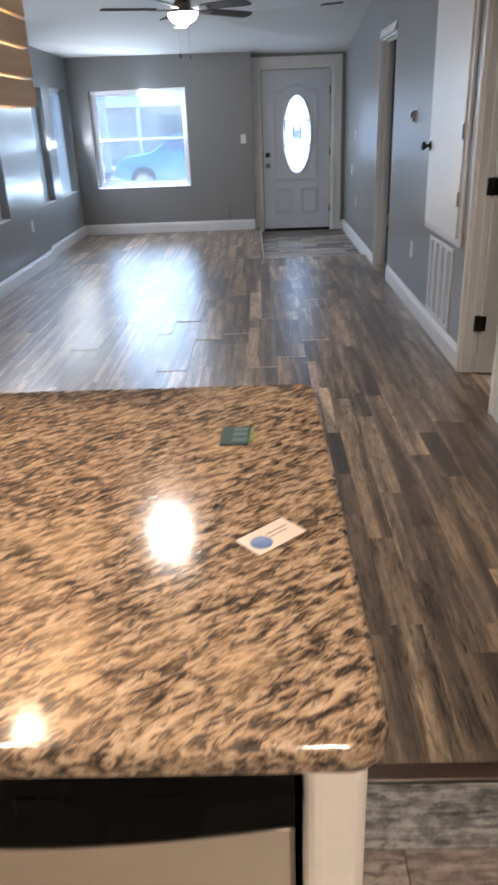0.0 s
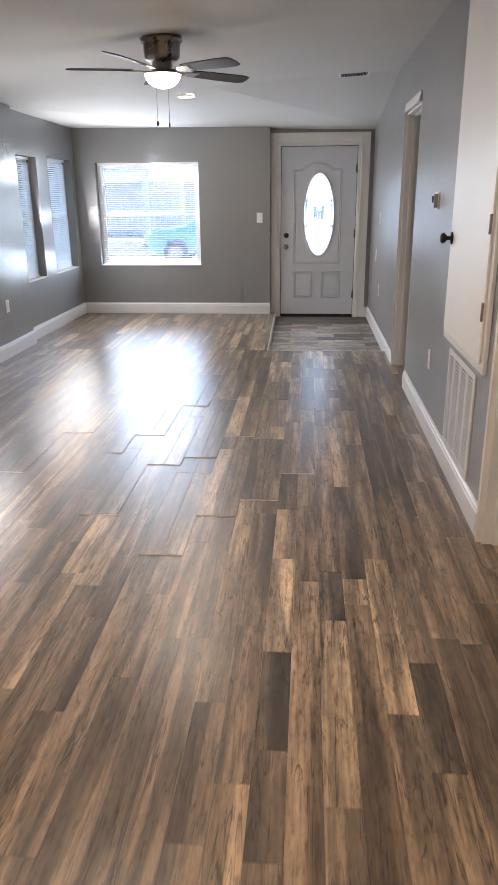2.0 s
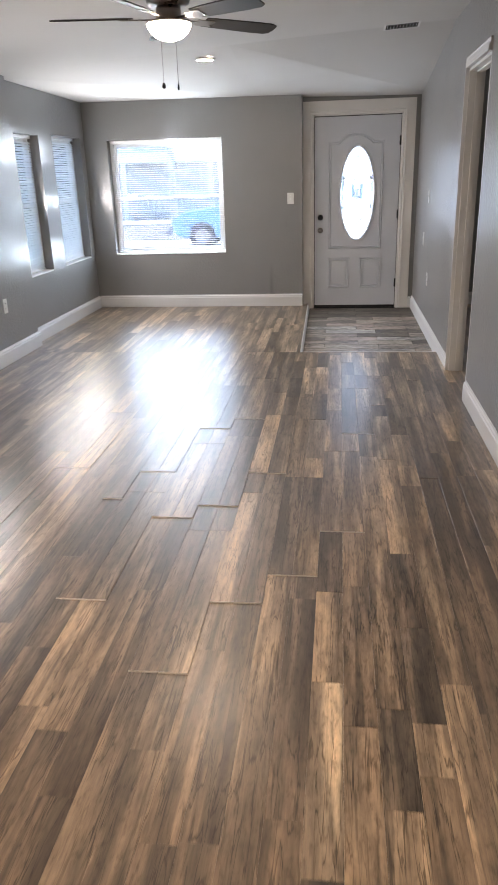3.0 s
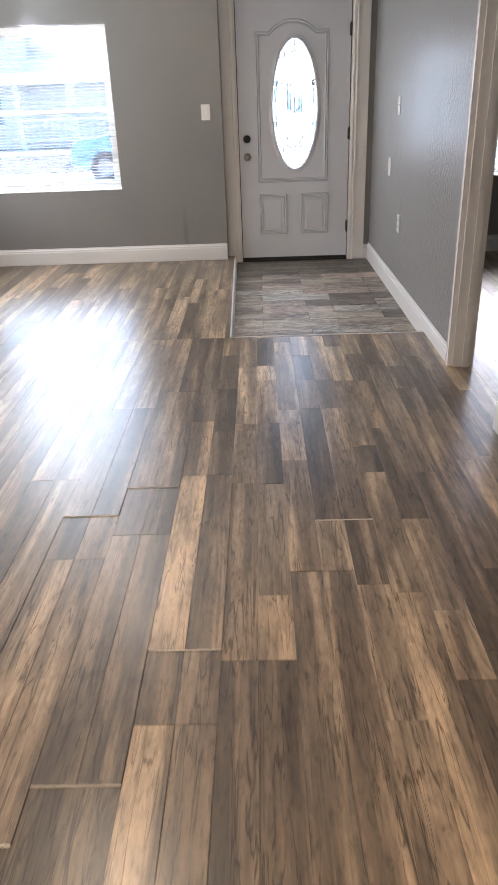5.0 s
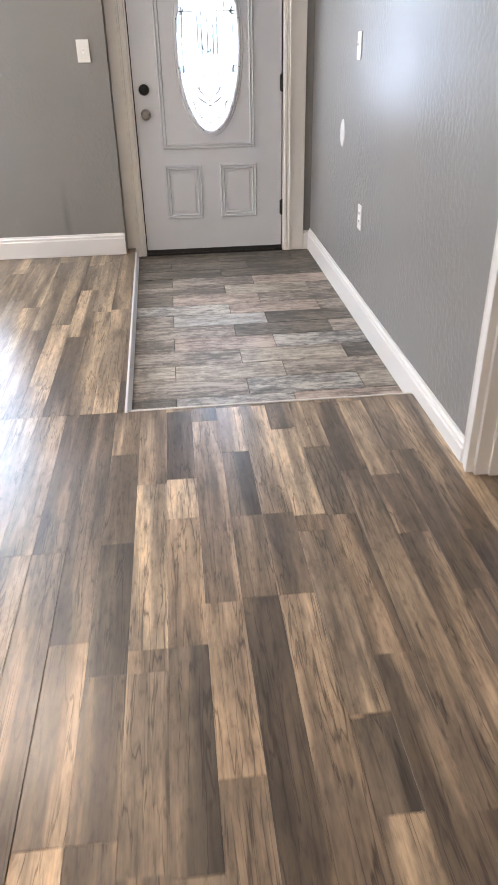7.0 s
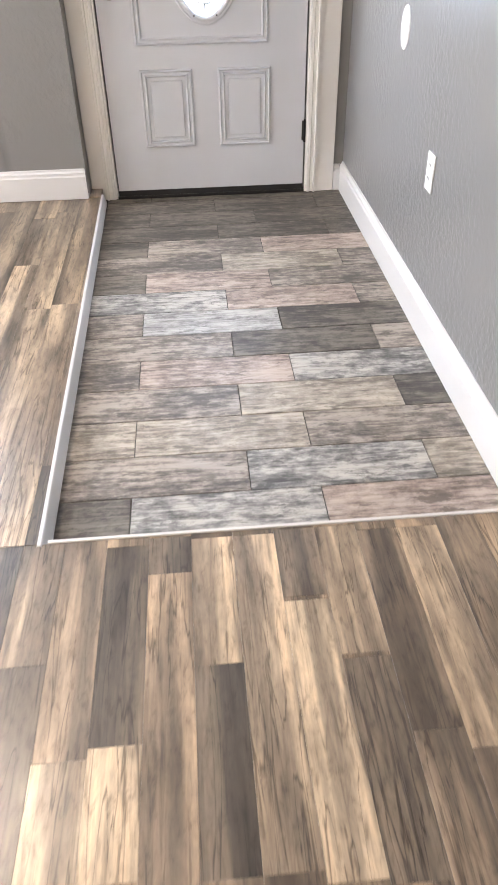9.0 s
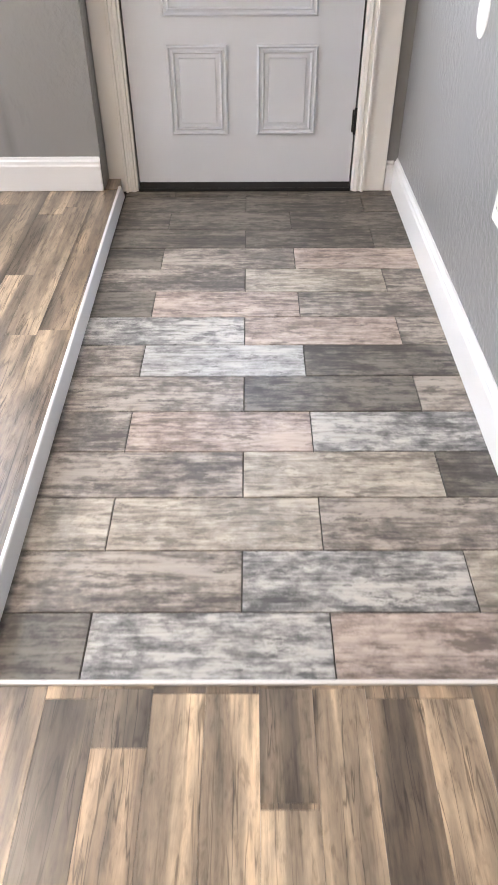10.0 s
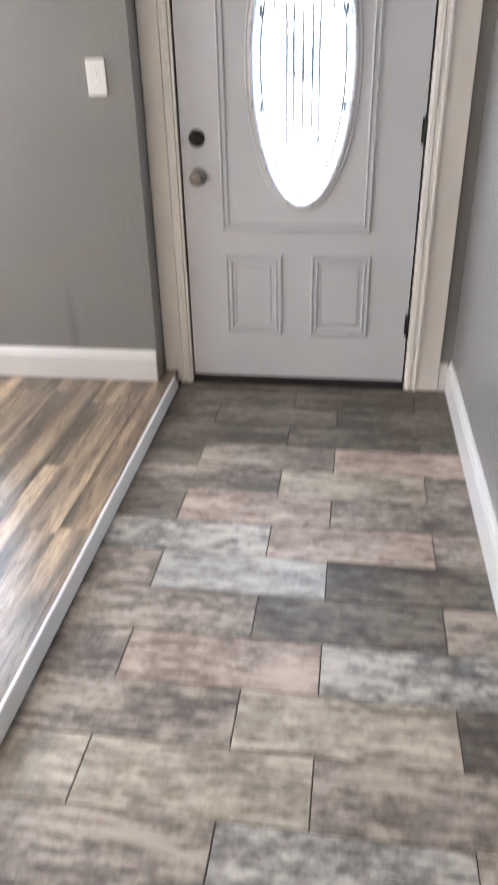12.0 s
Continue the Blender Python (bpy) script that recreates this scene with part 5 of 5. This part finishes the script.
for tone, rows_of in ((plank_light, PALE), (plank_dark, DARK)):
    for k, a, b in rows_of:
        k += 1 if 4.1 < a < 5.75 else 0
        preset.setdefault(k, []).append((a, b, tone))
lift_at = {}
for x, y, mm in LIFTED:
    x += 0.045
    k = math.floor((x - 0.495) / STRIP)
    for kk in (k, k + (1 if (x - 0.495) / STRIP - k > 0.5 else -1)):
        lift_at.setdefault(kk, []).append((y, mm))

rest = {"floor": ([], []), "floor_front": ([], []), "floor_bedroom": ([], [])}


def lay_rest(where, x0, y0, x1, y1):
    vs, fs = rest[where]
    b = len(vs)
    made = slab_verts(x0 + 0.00015, y0 + 0.0002, x1 - 0.00015, y1 - 0.0002, 0.0, -0.008, 0.0004)
    if where == "floor_front":
        made = [(min(x, step_edge(y) - 0.005), y, z) for x, y, z in made]
    vs.extend(made)
    fs.extend(tuple(i + b for i in f) for f in SLAB_FACES)


def lay_strip(k, y_start, y_end, where, x_low=-9.0, x_high=9.0, near=None):
    x0, x1 = 0.495 + k * STRIP, 0.495 + (k + 1) * STRIP
    cut = x0 < x_low or x1 > x_high
    x0, x1 = max(x0, x_low), min(x1, x_high)
    y = y_start - rng.random() * 0.4
    stops = sorted(lift_at.get(k, [])) if where == "floor" else []
    known = sorted(preset.get(k, []), key=lambda p: p[0]) if where == "floor" else []
    while y < y_end:
        l = rng.choice(LENGTHS)
        lifted = [s for s in stops if abs(s[0] - y) < 1e-6]
        here = [p for p in known if abs(p[0] - y) < 1e-6]
        if here:
            end, l, ahead = here[0][1], round(here[0][1] - y, 3), []
        elif lifted:
            l, ahead = 0.95, []
            end = y + l
        else:
            ahead = [s[0] for s in stops if y + 0.1 < s[0] < y + l + 0.12] + [p[0] for p in known if y < p[0] < y + l + 0.12]
            end = min(ahead) if ahead else y + l
        a, b = max(y, y_start), min(end, y_end)
        whole = not ahead and a == y and b == end and not cut
        if b - a > 0.004:
            if lifted and whole and l in lift_mesh:
                s = new("strip", lift_mesh[l])
                s.parent = FLOOR[where]
                s.matrix_basis = pose((x0 + x1) / 2, y, lifted[0][1] / 1300, -math.degrees(lifted[0][1] / 1300 / l), 0, 0)
            elif whole and near and near[0] < x0 and near[1] < a and b < near[2]:
                key = (l, here[0][2].name) if here else l
                if key not in strip_mesh:
                    strip_mesh[key] = slab_mesh("strip", STRIP - 0.0003, l - 0.0004, 0.008, 0.0004, (here[0][2], core_glint_mat))
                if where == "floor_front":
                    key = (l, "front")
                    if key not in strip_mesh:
                        strip_mesh[key] = slab_mesh("strip", STRIP - 0.0003, l - 0.0004, 0.008, 0.0004, (plank_front, core_glint_mat))
                s = new("strip", strip_mesh[key])
                s.parent = FLOOR[where]
                s.matrix_basis = pose((x0 + x1) / 2, y, rng.uniform(0.0004, 0.0014) if y < 6.2 and rng.random() < 0.25 else rng.uniform(-0.0004, 0.0002), 0.0, rng.uniform(-0.03, 0.03), 0)
            else:
                lay_rest(where, x0, a, x1, b)
        y = end


for k in range(-32, 9):
    x0 = 0.495 + k * STRIP
    lay_strip(k, 0.553, STEP_Y - 0.004, "floor", LEFT - 0.1, RIGHT + 0.104, (-0.50, 1.0, 7.447))
    if x0 < 0.05:
        lay_strip(k, STEP_Y - 0.003, FRONT + 0.02, "floor_front", LEFT_FAR - 0.1, 0.06, (-0.40, STEP_Y, FRONT))
for k in range(8, 39):
    lay_strip(k, 5.2, FRONT, "floor_bedroom", RIGHT + 0.105, 4.2)
for where, (vs, fs) in rest.items():
    me = bpy.data.meshes.new("strips")
    me.from_pydata(vs, [], fs)
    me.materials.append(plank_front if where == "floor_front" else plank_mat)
    s = new("strips", me)
    s.parent = FLOOR[where]
    tagged(s, kind="stuff")

# entry tiles: rows from the step to the door, a tone letter per tile; the last four rows all dark
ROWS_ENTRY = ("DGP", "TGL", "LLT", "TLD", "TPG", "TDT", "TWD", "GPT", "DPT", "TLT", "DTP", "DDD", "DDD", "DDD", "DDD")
PITCH, TILE_L = 0.1662, 0.4985


def lay_tile(where, x0, x1, y0, y1, z, kind, cache):
    w, l = round(y1 - y0 - 0.0028, 4), round(x1 - x0 - 0.0028, 4)
    key = (w, l, kind)
    if key not in cache:
        me = bpy.data.meshes.new("tile")
        me.from_pydata(slab_verts(-l / 2, -w / 2, l / 2, w / 2, 0, -0.008, 0.0012), [], SLAB_FACES)
        me.materials.append(TILES[kind])
        cache[key] = me
    s = new("tile", cache[key])
    s.parent = FLOOR[where]
    s.matrix_basis = pose((x0 + x1) / 2, (y0 + y1) / 2, z + rng.uniform(-0.0005, 0.0005), rng.uniform(-0.1, 0.1), rng.uniform(-0.06, 0.06), 0)


tile_cache = {}
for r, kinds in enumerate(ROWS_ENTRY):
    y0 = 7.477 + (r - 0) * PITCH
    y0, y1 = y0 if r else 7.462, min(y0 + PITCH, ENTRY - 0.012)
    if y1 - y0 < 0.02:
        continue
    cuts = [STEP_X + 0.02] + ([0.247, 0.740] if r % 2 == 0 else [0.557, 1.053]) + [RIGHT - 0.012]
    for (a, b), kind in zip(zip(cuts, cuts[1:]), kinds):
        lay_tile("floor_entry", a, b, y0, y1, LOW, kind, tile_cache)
for r in range(21):
    y1 = 0.498 - r * PITCH
    x = LEFT + 0.02 - (0.31 if r % 2 else 0.0)
    while x < RIGHT:
        a, b = max(x, LEFT + 0.02), min(x + TILE_L, RIGHT)
        if b - a > 0.03:
            lay_tile("floor_kitchen", a, b, y1 - PITCH, y1, 0.0, rng.choice("TTLGLPT"), tile_cache)
        x += TILE_L
